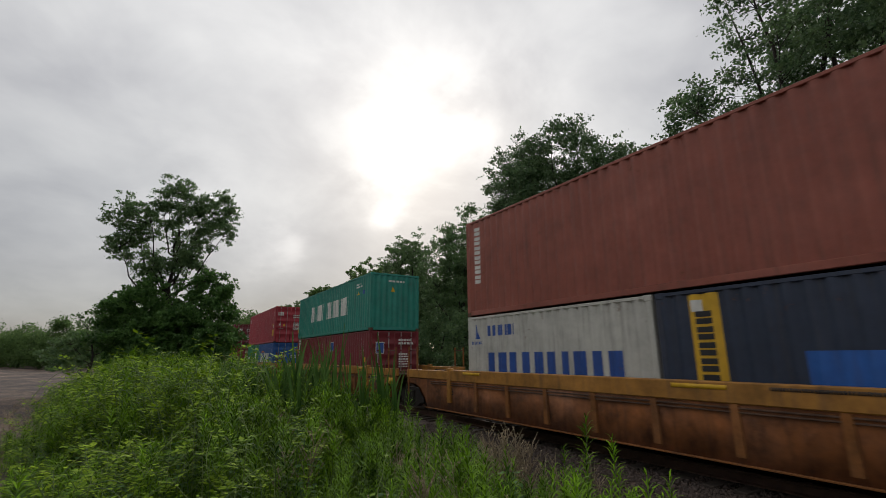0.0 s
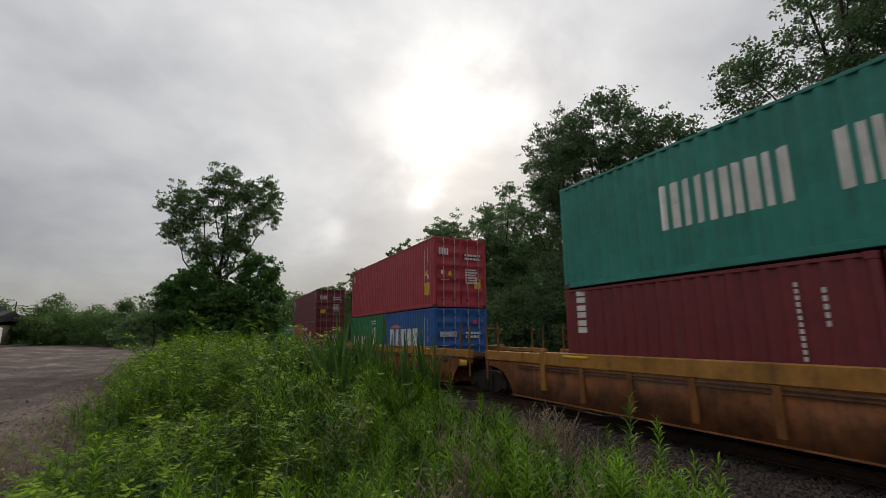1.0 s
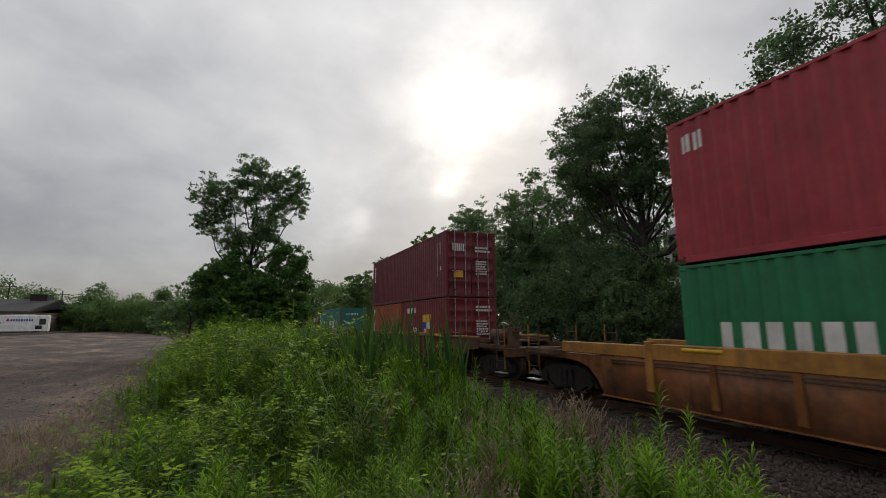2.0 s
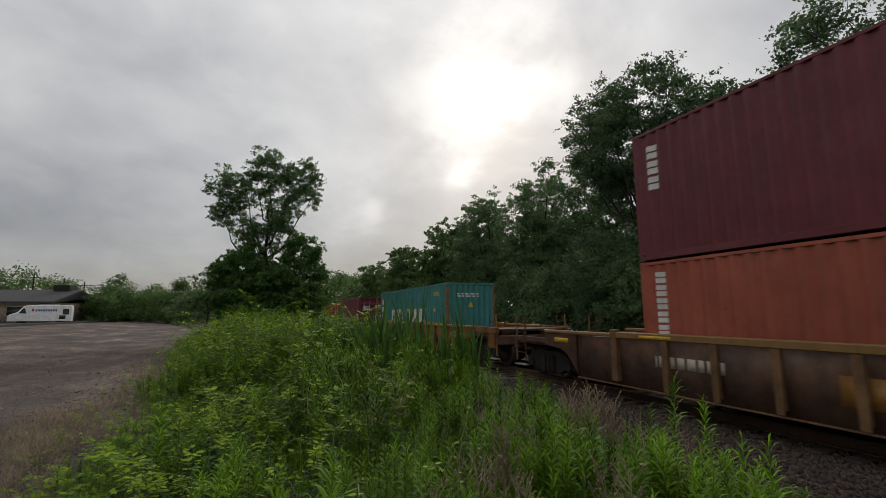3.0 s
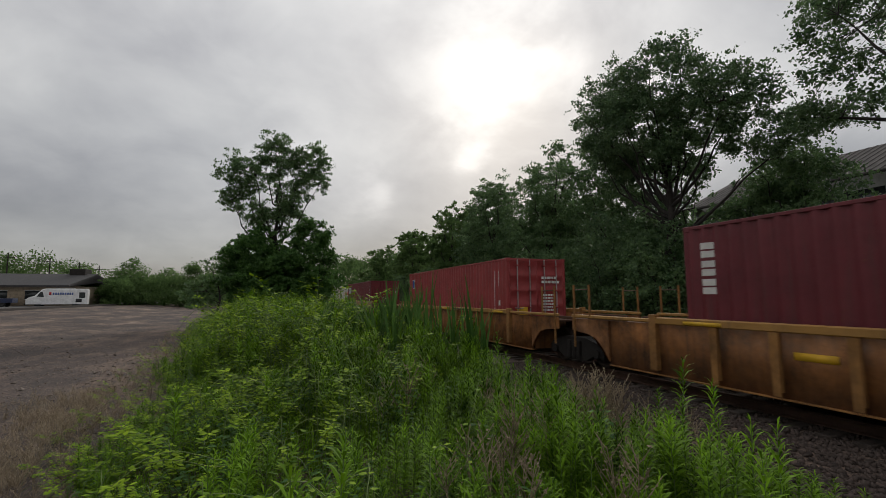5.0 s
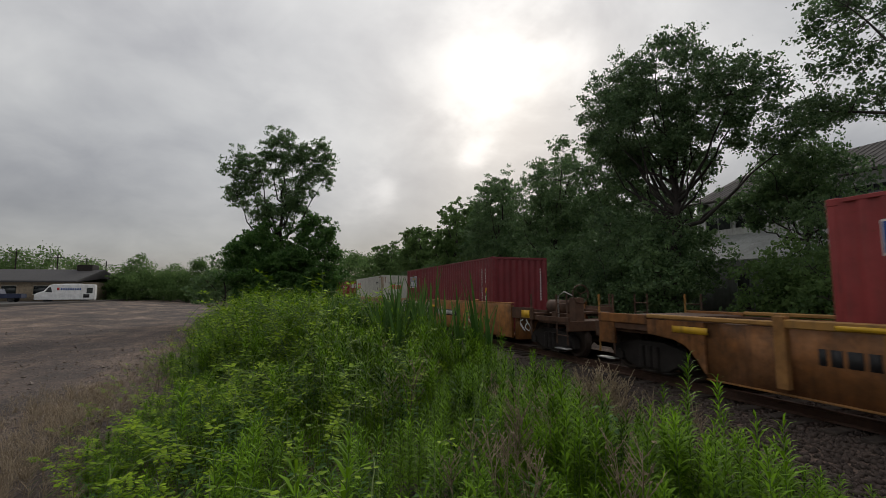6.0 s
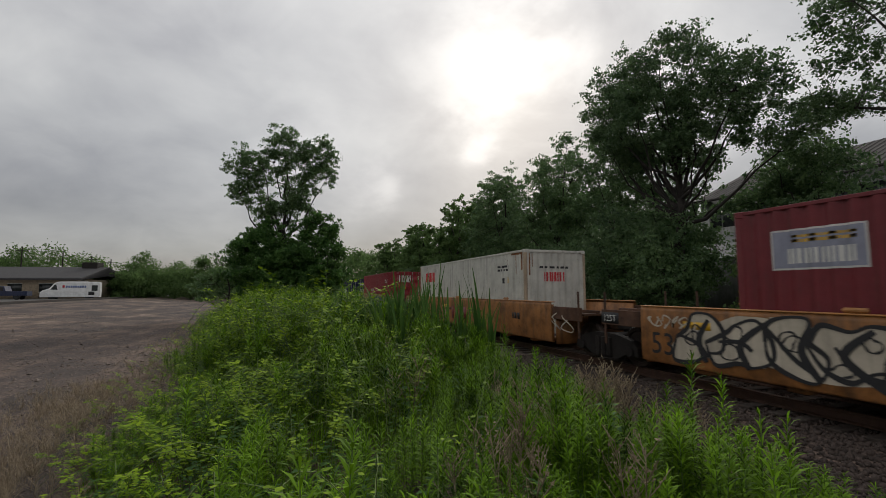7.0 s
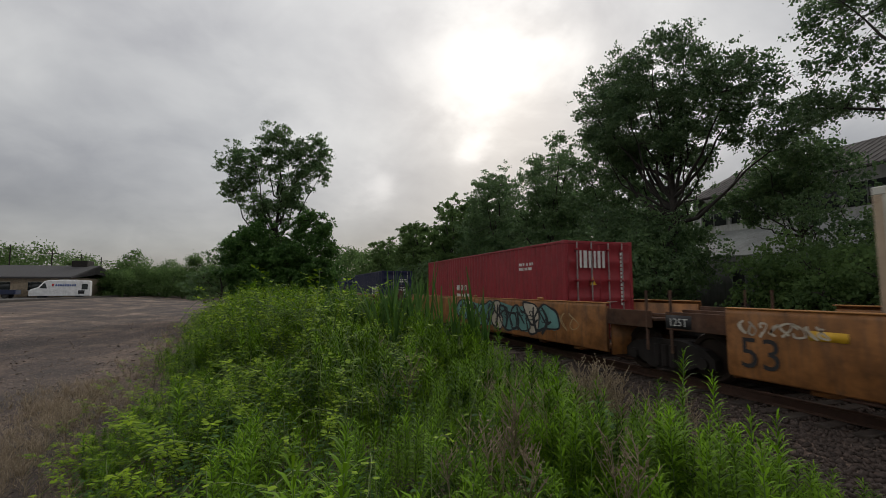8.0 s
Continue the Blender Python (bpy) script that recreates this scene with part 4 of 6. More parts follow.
            if style == "ochre":        # heavy side beams that carry the chord on to the end sill
                for s in (-1, 1):
                    part("end_side_beam", Geo().box(min(s * (OUT - 0.16), s * (OUT - 0.05)), max(s * (OUT - 0.16), s * (OUT - 0.05)), lo + 0.003, hi - 0.163, 1.302, TOP - 0.06, c=0.015), sheet, car)
                    part("end_step_plate", Geo().box(min(s * (OUT - 0.14), s * (OUT - 0.07)), max(s * (OUT - 0.14), s * (OUT - 0.07)), min(y1 - e * 0.7, y1 - e * 0.17), max(y1 - e * 0.7, y1 - e * 0.17), 0.8, 1.298, c=0.01), sheet, car)
                part("end_walkway", Geo().box(-OUT + 0.18, OUT - 0.18, lo + 0.003, hi - 0.17, 1.4, 1.45, c=0.01), RUSTY, car)
            elif e < 0:
                part("air_reservoir", Geo().tube([(-0.9, y0 - 0.05, 1.58), (-0.9, y0 - 0.1, 1.58), (-0.9, y0 - 0.95, 1.58), (-0.9, y0 - 1.0, 1.58)], [0.12, 0.2, 0.2, 0.12], 14, cap=True), RUSTY, car, smooth=True)
                box_part("reservoir_cradle", (-1.05, -0.75, y0 - 0.75, y0 - 0.3, 1.15, 1.42), RUSTY, car, c=0.01)
                box_part("brake_stand", (-1.15, -0.85, y1 + 0.1, y1 + 0.4, 1.15, 1.85), RUSTY, car, c=0.02)
                a2 = np.arange(17) * 2 * np.pi / 16
                g = Geo().tube([(-1.0 + 0.26 * math.cos(t), y1 + 0.06, 1.95 + 0.26 * math.sin(t)) for t in a2], 0.018, 6)
                for t in (0.4, 2.5, 4.6):
                    g.tube([(-1.0, y1 + 0.06, 1.95), (-1.0 + 0.26 * math.cos(t), y1 + 0.06, 1.95 + 0.26 * math.sin(t))], 0.012, 5)
                part("brake_wheel", g, RUSTY, car)
                part("brake_pipe", Geo().tube([(-1.3, y1 + 0.7, 1.15), (-1.3, y1 + 0.7, 1.9), (-1.25, y1 + 0.45, 2.02), (-1.1, y1 + 0.3, 1.9)], 0.02, 6), STEEL, car)
            add_truck(car, e * (BODY + 0.35))
        elif e > 0:
            add_truck(car, BODY + 0.42)
            part("joint_casting", Geo().box(-0.35, 0.35, BODY, BODY + 0.84, 0.92, 1.2, c=0.04), IRON, car)
        if smooth_side or kind == "shared":
            for s in (-1, 1):
                y = e * (BODY - 0.12)
                top = 1.95 if smooth_side else 2.3
                for dy in (0.0,) if smooth_side else (0.0, 0.62):
                    g = Geo().tube([(s * 1.5, y - e * dy, 0.7 if dy == 0 else 1.5), (s * 1.5, y - e * dy, 1.55), (s * 1.5, y - e * dy, top)], 0.03, 6, cap=True)
                    part("grab_post", g, stake_mat if not smooth_side else RUSTY, car)
                if not smooth_side:
                    part("hand_rail", Geo().tube([(s * 1.5, y, top - 0.12), (s * 1.5, y - e * 0.3, top - 0.12), (s * 1.5, y - e * 0.62, top - 0.12)], 0.014, 5), RUSTY, car)
    for args in plates:
        car_plate(car, style, smooth_side, *args)
    return car


def car_plate(car, style, smooth_side, kind, u, z, w, h, material):
    """Marks on the near side: u metres back from the front of the body, on whatever plate is there."""
    y = -BODY + u
    mid = abs(y + w / 2)
    if smooth_side:
        depth = 0.03 if mid > SHEET else 0.0
    elif z >= (CHORD if style == "amber" else 1.43):
        depth = 0.03 if mid > 6.72 else 0.0
    else:
        depth = 0.06 if mid > WELL or style == "amber" else SINK
    x = -OUT + depth - (0.009 if material is YELLOW else 0.006)
    if kind == "panel":
        part("marking_panel", Geo().box(x, x + 0.004, y, y + w, z, z + h), material, car)
    elif kind == "print":
        rng = np.random.default_rng(int(u * 100))
        a = y
        while a < y + w:
            b = a + rng.uniform(0.5, 0.9) * h
            part("small_print", Geo().box(x - 0.003, x, a, min(b, y + w), z, z + h), material, car)
            a = b + 0.25 * h
    elif kind == "scrawl":
        rng = np.random.default_rng(int(u * 100) + 3)
        n = max(2, int(w / h * 1.6))
        for k in range(n):          # loops and strokes side by side
            c = y + w * (1 - (k + 0.5) / n)
            pts = [(x - 0.004 - 0.001 * (k % 2), c + w / n * 0.62 * math.sin(1.7 * q + rng.uniform(-0.5, 0.5)) * rng.uniform(0.5, 1), z + h * (0.5 + 0.5 * math.cos(1.15 * q + k) * rng.uniform(0.6, 1))) for q in range(6)]
            part("spray_line", ribbon(pts, 0.02), material, car)
    else:
        lettering(kind, h, material, car, Matrix(((0, 0, -1, x - 0.004), (-1, 0, 0, y + w), (0, 1, 0, z), (0, 0, 0, 1))))


def ribbon(points, width):
    """A flat painted line on the near side through the points, rounded."""
    p = np.array(points, float)
    t = np.linspace(0, len(p) - 1, (len(p) - 1) * 7 + 1)
    i = np.clip(t.astype(int), 0, len(p) - 2)
    u = (t - i)[:, None]
    a, b, c, d = p[np.clip(i - 1, 0, None)], p[i], p[i + 1], p[np.clip(i + 2, None, len(p) - 1)]
    q = 0.5 * (2 * b + (c - a) * u + (2 * a - 5 * b + 4 * c - d) * u ** 2 + (3 * b - a - 3 * c + d) * u ** 3)
    g = np.gradient(q, axis=0)
    n = np.stack([np.zeros(len(g)), -g[:, 2], g[:, 1]], 1)
    n /= np.linalg.norm(n, axis=1)[:, None] + 1e-9
    w = width * (0.75 + 0.25 * np.sin(t * 1.9))[:, None]
    v = np.stack([q - n * w, q + n * w], 1).reshape(-1, 3)
    return Geo().add(v, [(2 * k, 2 * k + 2, 2 * k + 3, 2 * k + 1) for k in range(len(q) - 1)])


def blob(rng, cy, cz, ry, rz, x, n=22, rough=0.2):
    a = np.arange(n) * 2 * np.pi / n
    k = 1 + rough * np.sin(a * 2 + rng.uniform(0, 6)) + rough * 0.6 * np.sin(a * 3 + rng.uniform(0, 6))
    y, z = cy + ry * k * np.cos(a), np.clip(cz + rz * k * np.sin(a), BASE + 0.24, TOP - 0.02)
    return np.stack([np.full(n, x), y, z], 1)


def spray_mural(car, u0, u1, fill, seed, second=None):
    """Bulging overlapping painted shapes with dark outlines along the near side."""
    rng = np.random.default_rng(seed)
    n = max(4, int((u1 - u0) / 0.75))
    mid = (TOP + BASE) / 2 + 0.08
    g = Geo()
    ys = np.linspace(-BODY + u0, -BODY + u1, 60)
    v = []
    for i, y in enumerate(ys):
        taper = min(1.0, 4.0 * min(i, 59 - i) / 59 + 0.3)
        v += [(-OUT - 0.004, y, mid - taper * (0.36 + 0.06 * math.sin(y * 3.1))), (-OUT - 0.004, y, min(TOP - 0.03, mid + taper * (0.42 + 0.07 * math.sin(y * 2.3 + 1))))]
    g.add(v, [(2 * i, 2 * i + 2, 2 * i + 3, 2 * i + 1) for i in range(59)])
    part("spray_shape", g, fill, car)
    for k in range(n):
        y = -BODY + u0 + (k + 0.5) * (u1 - u0) / n
        x = -OUT - 0.006 - 0.002 * (k % 3)
        ring = blob(rng, y, mid + rng.uniform(-0.1, 0.1), 0.5, 0.46, x, 18, 0.3)
        c = ring.mean(0)
        m = len(ring)
        part("spray_shape", Geo().add(np.vstack([ring, c]), [(i, (i + 1) % m, m, m) for i in range(m)]), second if second and k % 3 == 1 else fill, car)
        line = np.vstack([ring, ring[:2]])
        line[:, 0] -= 0.008
        part("spray_line", ribbon(line[::2], 0.043), BLACK, car)
        for _ in range(2):
            cy, cz = y + rng.uniform(-0.3, 0.3), mid + rng.uniform(-0.3, 0.3)
            hole = blob(rng, cy, cz, rng.uniform(0.08, 0.2), rng.uniform(0.07, 0.16), x - 0.008, 12)
            part("spray_line", ribbon(np.vstack([hole, hole[:2]]), 0.018), BLACK, car)
        s = [(x - 0.009, y + rng.uniform(-0.4, 0.4), mid - 0.4), (x - 0.009, y + rng.uniform(-0.2, 0.2), mid), (x - 0.009, y + rng.uniform(-0.5, 0.5), mid + 0.38)]
        part("spray_line", ribbon(s, 0.062), BLACK, car)
        bar = [(x - 0.011, y - rng.uniform(0.2, 0.45), mid + rng.uniform(-0.3, 0.1)), (x - 0.011, y, mid + rng.uniform(-0.2, 0.3)), (x - 0.011, y + rng.uniform(0.2, 0.45), mid + rng.uniform(0.0, 0.35))]
        part("spray_line", ribbon(bar, 0.04), BLACK, car)


def build_cars():
    """The cars with their place along the train."""
    out = []

    def put(ob, unit):
        out.append((ob, MID, UNITS[unit] - C40 / 2, 0.0))
    Y, K, W = YELLOW, BLACK, WHITE
    strip = [("panel", 3.1, 1.45, 0.8, 0.07, Y), ("panel", 8.2, 1.45, 0.9, 0.07, Y), ("panel", 14.6, 1.45, 0.8, 0.07, Y), ("print", 6.0, 1.47, 1.6, 0.05, K)]
    amber = "rust-brown ribbed well car with an amber top chord"
    put(well_car("amber", "shared", "shared", amber, plates=strip + [("B", 15.9, 0.85, 0.25, 0.2, K)]), 0)
    put(well_car("amber", "shared", "shared", amber, plates=strip + [("print", 8.2, 0.72, 1.2, 0.34, K), ("panel", 0.25, 0.98, 0.55, 0.22, Y), ("53", 1.6, 0.7, 0.45, 0.34, K)]), 1)
    put(well_car("amber", "shared", "coupled", amber, plates=strip + [("panel", 0.35, 1.0, 0.5, 0.2, Y), ("panel", 10.4, 0.75, 0.9, 0.3, TEAL_TAG)]), 2)
    put(well_car("brown", "coupled", "coupled", "dark rusty brown well car with a dull ochre chord", plates=strip + [("print", 13.6, 0.9, 1.5, 0.22, CREAM_TAG), ("panel", 11.2, 0.7, 0.7, 0.42, CAR["amber"][0]), ("panel", 17.9, 1.22, 0.6, 0.12, Y)]), 3)
    tags = [("panel", 5.9, 1.02, 0.7, 0.13, Y), ("panel", 12.9, 1.02, 0.6, 0.12, Y), ("panel", 10.1, 0.98, 0.6, 0.1, Y)]
    put(well_car("ochre", "coupled", "shared", "ochre and rust-brown ribbed well car", plates=strip + tags + [("scrawl", 6.2, 0.55, 0.9, 0.3, CREAM_TAG), ("scrawl", 12.2, 0.7, 0.7, 0.25, CREAM_TAG), ("print", 3.6, 0.72, 1.3, 0.3, K), ("125T", 17.75, 0.78, 0.52, 0.17, W), ("panel", 17.8, 1.12, 0.42, 0.16, Y), ("print", 17.8, 1.34, 0.4, 0.04, W), ("panel", 0.9, 0.95, 0.55, 0.26, Y), ("print", 2.3, 0.62, 0.3, 0.1, CREAM_TAG)], black_ends=(1,)), 4)
    put(well_car("ochre", "shared", "shared", "ochre ribbed well car with a black end panel", plates=strip + tags + [("panel", 0.75, 1.12, 0.55, 0.22, Y), ("125T", 0.15, 1.16, 0.5, 0.16, W), ("print", 0.7, 0.82, 0.7, 0.05, W), ("print", 0.75, 0.62, 0.6, 0.05, W), ("print", 0.2, 1.46, 0.4, 0.05, W), ("panel", 1.75, 1.46, 0.5, 0.07, Y), ("53", 2.05, 0.72, 0.55, 0.4, K), ("print", 2.68, 0.98, 0.16, 0.1, K), ("print", 2.68, 0.82, 0.16, 0.08, K)], black_ends=(-1,)), 5)
    put(well_car("ochre", "shared", "coupled", "ochre and rust-brown ribbed well car", plates=strip + tags + [("print", 14.0, 0.92, 1.7, 0.24, K), ("panel", 17.5, 1.2, 0.8, 0.13, Y)]), 6)
    smooth = "smooth orange well car covered with spray paint"
    v0 = well_car("orange", "coupled", "shared", smooth, True, [("panel", 6.3, 0.98, 2.6, 0.26, K), ("print", 6.5, 1.02, 2.2, 0.17, W), ("scrawl", 4.0, 0.75, 1.1, 0.4, CREAM_TAG), ("scrawl", 8.0, 0.9, 0.9, 0.45, CREAM_TAG), ("panel", 0.2, 1.2, 0.5, 0.24, Y), ("scrawl", 0.15, 0.75, 0.6, 0.45, W), ("panel", 9.2, 1.28, 0.7, 0.12, Y), ("53", 16.7, 0.68, 0.65, 0.44, K), ("scrawl", 16.2, 1.2, 1.2, 0.28, CREAM_TAG), ("panel", 15.9, 1.24, 0.6, 0.14, Y), ("panel", 18.35, 1.2, 0.6, 0.26, K), ("125T", 18.38, 1.25, 0.5, 0.15, W)])
    spray_mural(v0, 9.9, 16.6, CREAM_TAG, 5)
    put(v0, 7)
    v1 = well_car("orange", "shared", "shared", "smooth faded orange well car with sprayed lines", True, [("scrawl", 0.3, 0.75, 1.1, 0.6, CREAM_TAG), ("print", 7.3, 0.72, 2.2, 0.55, PAINT["maroon"]), ("panel", 10.1, 1.2, 0.6, 0.14, Y), ("scrawl", 10.0, 0.8, 0.8, 0.55, CREAM_TAG), ("C", 11.3, 0.95, 0.25, 0.22, K), ("scrawl", 14.0, 0.9, 0.9, 0.4, CREAM_TAG), ("53", 16.65, 0.68, 0.75, 0.5, K), ("scrawl", 16.0, 1.2, 1.4, 0.26, CREAM_TAG), ("panel", 15.8, 1.22, 0.5, 0.14, Y), ("panel", 18.35, 1.2, 0.6, 0.26, K), ("125T", 18.38, 1.25, 0.5, 0.15, W), ("print", 9.6, 1.1, 0.5, 0.12, K), ("print", 3.2, 1.05, 0.5, 0.2, K)])
    put(v1, 8)
    v2 = well_car("orange", "shared", "coupled", "smooth orange well car with a teal spray mural", True, [("panel", 5.0, 1.1, 0.6, 0.14, Y), ("scrawl", 2.4, 0.85, 0.8, 0.5, TAN_TAG)])
    spray_mural(v2, 3.5, 10.5, TEAL_TAG, 9, CREAM_TAG)
    put(v2, 9)
    put(well_car("brown", "coupled", "shared", "dark rusty brown well car", plates=strip), 10)
    put(well_car("brown", "shared", "coupled", "dark rusty brown well car", plates=strip), 11)
    return out


# ---- trees ----
def make_tree(name, at, height, lobes, clumps, leaf, leaf_mat, seed, label, trunk_r=0.3, leaves_each=110, clump_r=0.75, base=0.2, group="", lean=(0, 0), kind="", flat=0.7, limbs=12, stem=0.62):
    """A tapered trunk with limbs that end in clumps of leaves inside the lobes (x, y, z, rx, ry, rz from the foot)."""
    rng = np.random.default_rng(seed)
    root = thing(name, label, "tree", group, pose(at[0], at[1], float(ground_z(at[0], at[1])) - 0.05), kind)
    wood, crown = Geo(), Geo()
    k = np.linspace(0, 1, 9)
    sway = np.cumsum(rng.normal(0, 0.12, (9, 2)), 0) * (k[:, None] > 0.1)
    spine = np.stack([lean[0] * k + sway[:, 0], lean[1] * k + sway[:, 1], height * stem * k], 1)
    wood.tube(spine, trunk_r * (1.15 - k) ** 0.85 + 0.02, 8)
    vol = np.array([l[3] * l[4] * l[5] for l in lobes]) ** 0.8
    pick = rng.choice(len(lobes), clumps, p=vol / vol.sum())
    d = rng.normal(size=(clumps, 3))
    d /= np.linalg.norm(d, axis=1)[:, None]
    r = rng.uniform(0.12, 1.0, (clumps, 1)) ** 0.42 * rng.uniform(0.85, 1.1, (clumps, 1))
    L = np.array(lobes)[pick]
    tips = L[:, :3] + L[:, 3:] * d * r
    tips[:, 2] = np.maximum(tips[:, 2], 0.4)
    # main limbs reach for well spread parts of the crown, the twigs leave from them
    heads = [int(np.argmax(tips[:, 2]))]
    for _ in range(min(limbs, clumps) - 1):
        gap = np.min(np.linalg.norm(tips[:, None] - tips[heads][None], axis=2), axis=1)
        heads.append(int(np.argmax(gap)))
    paths = [spine[3:]]
    for q in heads:
        tip = tips[q] * [0.82, 0.82, 0.94]
        h = np.clip(tip[2] / height * rng.uniform(0.4, 0.72), base, stem)
        start = np.array([np.interp(h, k * stem, spine[:, i]) for i in range(3)])
        u = np.linspace(0, 1, 7)[:, None]
        bow = start + (tip - start) * np.concatenate([u ** 0.85, u ** 0.85, u ** 1.25], 1)
        bow[1:-1] += rng.normal(0, 0.13, (5, 3))
        length = np.linalg.norm(tip - start)
        wood.tube(bow, np.linspace(min(trunk_r * 0.42, 0.017 * length + 0.02), 0.012, 7), 5)
        paths.append(bow)
    joints = np.concatenate(paths)
    for tip in tips:
        near = joints[np.argmin(np.linalg.norm((joints - tip) * [1, 1, 1.25] + [0, 0, 0.3], axis=1))]
        mid = near * 0.5 + tip * 0.5 + rng.normal(0, 0.1, 3)
        wood.tube([near, mid, tip], [0.02, 0.013, 0.006], 3)
        n = int(leaves_each * rng.uniform(0.6, 1.4))
        m = max(3, n // 14)
        twig = tip + rng.normal(size=(m, 3)) * clump_r * np.array([0.62, 0.62, 0.62 * flat])
        p = twig[rng.integers(0, m, n)] + rng.normal(size=(n, 3)) * clump_r * np.array([0.24, 0.24, 0.16])
        p[:, 2] = np.maximum(p[:, 2], 0.1)
        crown.leaves(rng, p, leaf)
    part("trunk", wood, BARK, root, "dark rough bark")
    part("crown", crown, leaf_mat, root)
    return root


def build_trees():
    # left tree: thin airy crown above a mass of creepers
    make_tree("tree", (0.5, 37), 14.9, [(-2.7, 0, 11.5, 1.9, 1.7, 1.9), (-0.5, 0, 13.3, 1.6, 1.5, 1.5), (2.1, 0, 12.9, 1.5, 1.5, 1.7), (2.3, 0, 11.2, 1.3, 1.2, 1.1), (0.4, 0, 10.6, 1.6, 1.5, 2.2), (-3.4, 0, 9.7, 1.3, 1.1, 1.1), (-1.9, 0, 8.4, 1.7, 1.4, 1.3), (0.6, 0, 8.2, 1.7, 1.4, 1.6)], 290, 0.15, LEAF_TREE, 21, "tall roadside tree with an airy dark green crown", 0.26, 125, 0.42, 0.3, limbs=16)
    make_tree("creeper_thicket", (0.3, 35.6), 7.4, [(-1.8, 0, 3.6, 2.1, 1.9, 3.3), (2.5, -0.3, 4.0, 2.1, 1.9, 3.6), (0.3, -0.6, 2.6, 3.6, 2.2, 2.6), (-0.6, 0.3, 6.3, 1.6, 1.3, 1.2), (2.5, 0, 7.2, 1.0, 0.9, 0.8), (0.6, -1.4, 4.6, 1.2, 0.9, 1.6)], 430, 0.19, LEAF_VINE, 22, "dense shrubs draped with dark green creepers", 0.16, 165, 0.42, 0.1)
    make_tree("sapling", (-3.7, 35.5), 4.8, [(0, 0, 3.4, 1.3, 1.1, 1.7), (-1.2, 0, 2.4, 0.9, 0.8, 0.9)], 36, 0.2, LEAF_TREE, 23, "small sparse sapling beside the creeper thicket", 0.07, 60, 0.42, 0.2, limbs=5)
    # the large oak and its neighbour across the track
    make_tree("oak_tree", (20.0, 18.7), 18.2, [(0, -0.3, 13.8, 2.6, 2.5, 2.4), (0, 2.7, 14.1, 2.4, 2.3, 2.4), (0, 4.6, 12.9, 1.9, 1.8, 2.0), (-0.3, 1.4, 11.7, 3.0, 3.1, 2.1), (0.8, -3.5, 11.6, 2.3, 2.2, 2.0), (1.6, -5.4, 9.6, 2.0, 2.0, 1.4), (0.6, -1.5, 9.8, 2.4, 2.4, 1.3), (-0.6, 3.4, 10.2, 1.9, 2.0, 1.4)], 380, 0.15, LEAF_OAK, 31, "large leafy oak with a broad dark crown", 0.3, 175, 0.5, 0.3, limbs=24)
    make_tree("oak_tree", (19.5, 6.2), 18.5, [(0.5, -1.5, 15.4, 3.8, 4.4, 3.4), (0.5, 2.8, 12.6, 2.6, 2.6, 2.2), (0.8, 3.8, 9.8, 2.6, 2.4, 1.3), (-0.5, -3.0, 11.0, 4.0, 3.6, 3.6), (0.5, -0.5, 9.8, 3.4, 3.0, 2.2)], 430, 0.14, LEAF_OAK, 32, "tall spreading oak with a dark trunk", 0.36, 165, 0.52, 0.4, limbs=20)
    rng = np.random.default_rng(40)
    # row behind the train
    row = [(22.5, 21.6, 11.4), (23.0, 26.5, 13.4), (21.0, 30.5, 13.8), (23.5, 34.5, 14.4), (20.5, 39.5, 13.2), (23.0, 45.0, 14.0), (20.5, 51.0, 13.0), (23.5, 58.0, 13.6), (20.5, 66.0, 12.4), (23.0, 76.0, 13.0), (20.0, 88.0, 12.0)]
    for i, (x, y, h) in enumerate(row):
        h *= 1.07
        w = 2.9 + 0.012 * y
        make_tree("tree", (x, y), h, [(0, 0, h * 0.74, w * 0.85, w, h * 0.24), (-0.5, 0.9, h * 0.5, w, w * 1.1, h * 0.22), (0.2, -1.0, h * 0.34, w * 0.9, w, h * 0.2)], 165 if y < 50 else 125, 0.18 if y < 45 else 0.3, LEAF_TREE if y < 50 else LEAF_FAR, 41 + i, "dark leafy tree in the row behind the railway", 0.22, 150 if y < 45 else 115, 0.55, 0.2, "trees behind the railway")
    make_tree("tree", (24.6, 14.8), 10.2, [(0, 0, 8.0, 2.3, 2.6, 1.7), (-0.3, 1.8, 6.6, 1.9, 2.2, 1.3)], 110, 0.17, LEAF_TREE, 58, "leafy tree standing before the factory wall", 0.15, 130, 0.5, 0.45, "trees behind the railway")
    # understorey
    low = [(17.5, 19.5, 6.8), (19.6, 18.8, 7.2), (25.0, 23.2, 8.4), (24.0, 26.5, 7.0), (16.8, 23.5, 5.2), (17.0, 28.5, 5.4), (16.8, 34, 5.0), (17.2, 41, 5.2), (17, 50, 5.4), (17.4, 62, 5.4), (17.6, 17.6, 4.6), (19.5, 11.6, 4.2), (18.6, 8.2, 5.2), (19.6, 3.0, 7.0), (23.0, 12.5, 7.6), (24.0, 7.5, 8.0), (24.5, 3.0, 7.6)]
    for i, (x, y, h) in enumerate(low):
        make_tree("shrub", (x, y), h, [(0, 0, h * 0.55, 1.9, 2.2, h * 0.42), (0.3, 0.9, h * 0.3, 2.1, 2.2, h * 0.28)], 85, 0.17, LEAF_FAR if 18 < x < 20 and y < 13 else LEAF_TREE if i % 3 else LEAF_OAK, 61 + i, "dense dark green shrub beside the railway", 0.08, 110, 0.6, 0.1, "shrubs behind the railway")


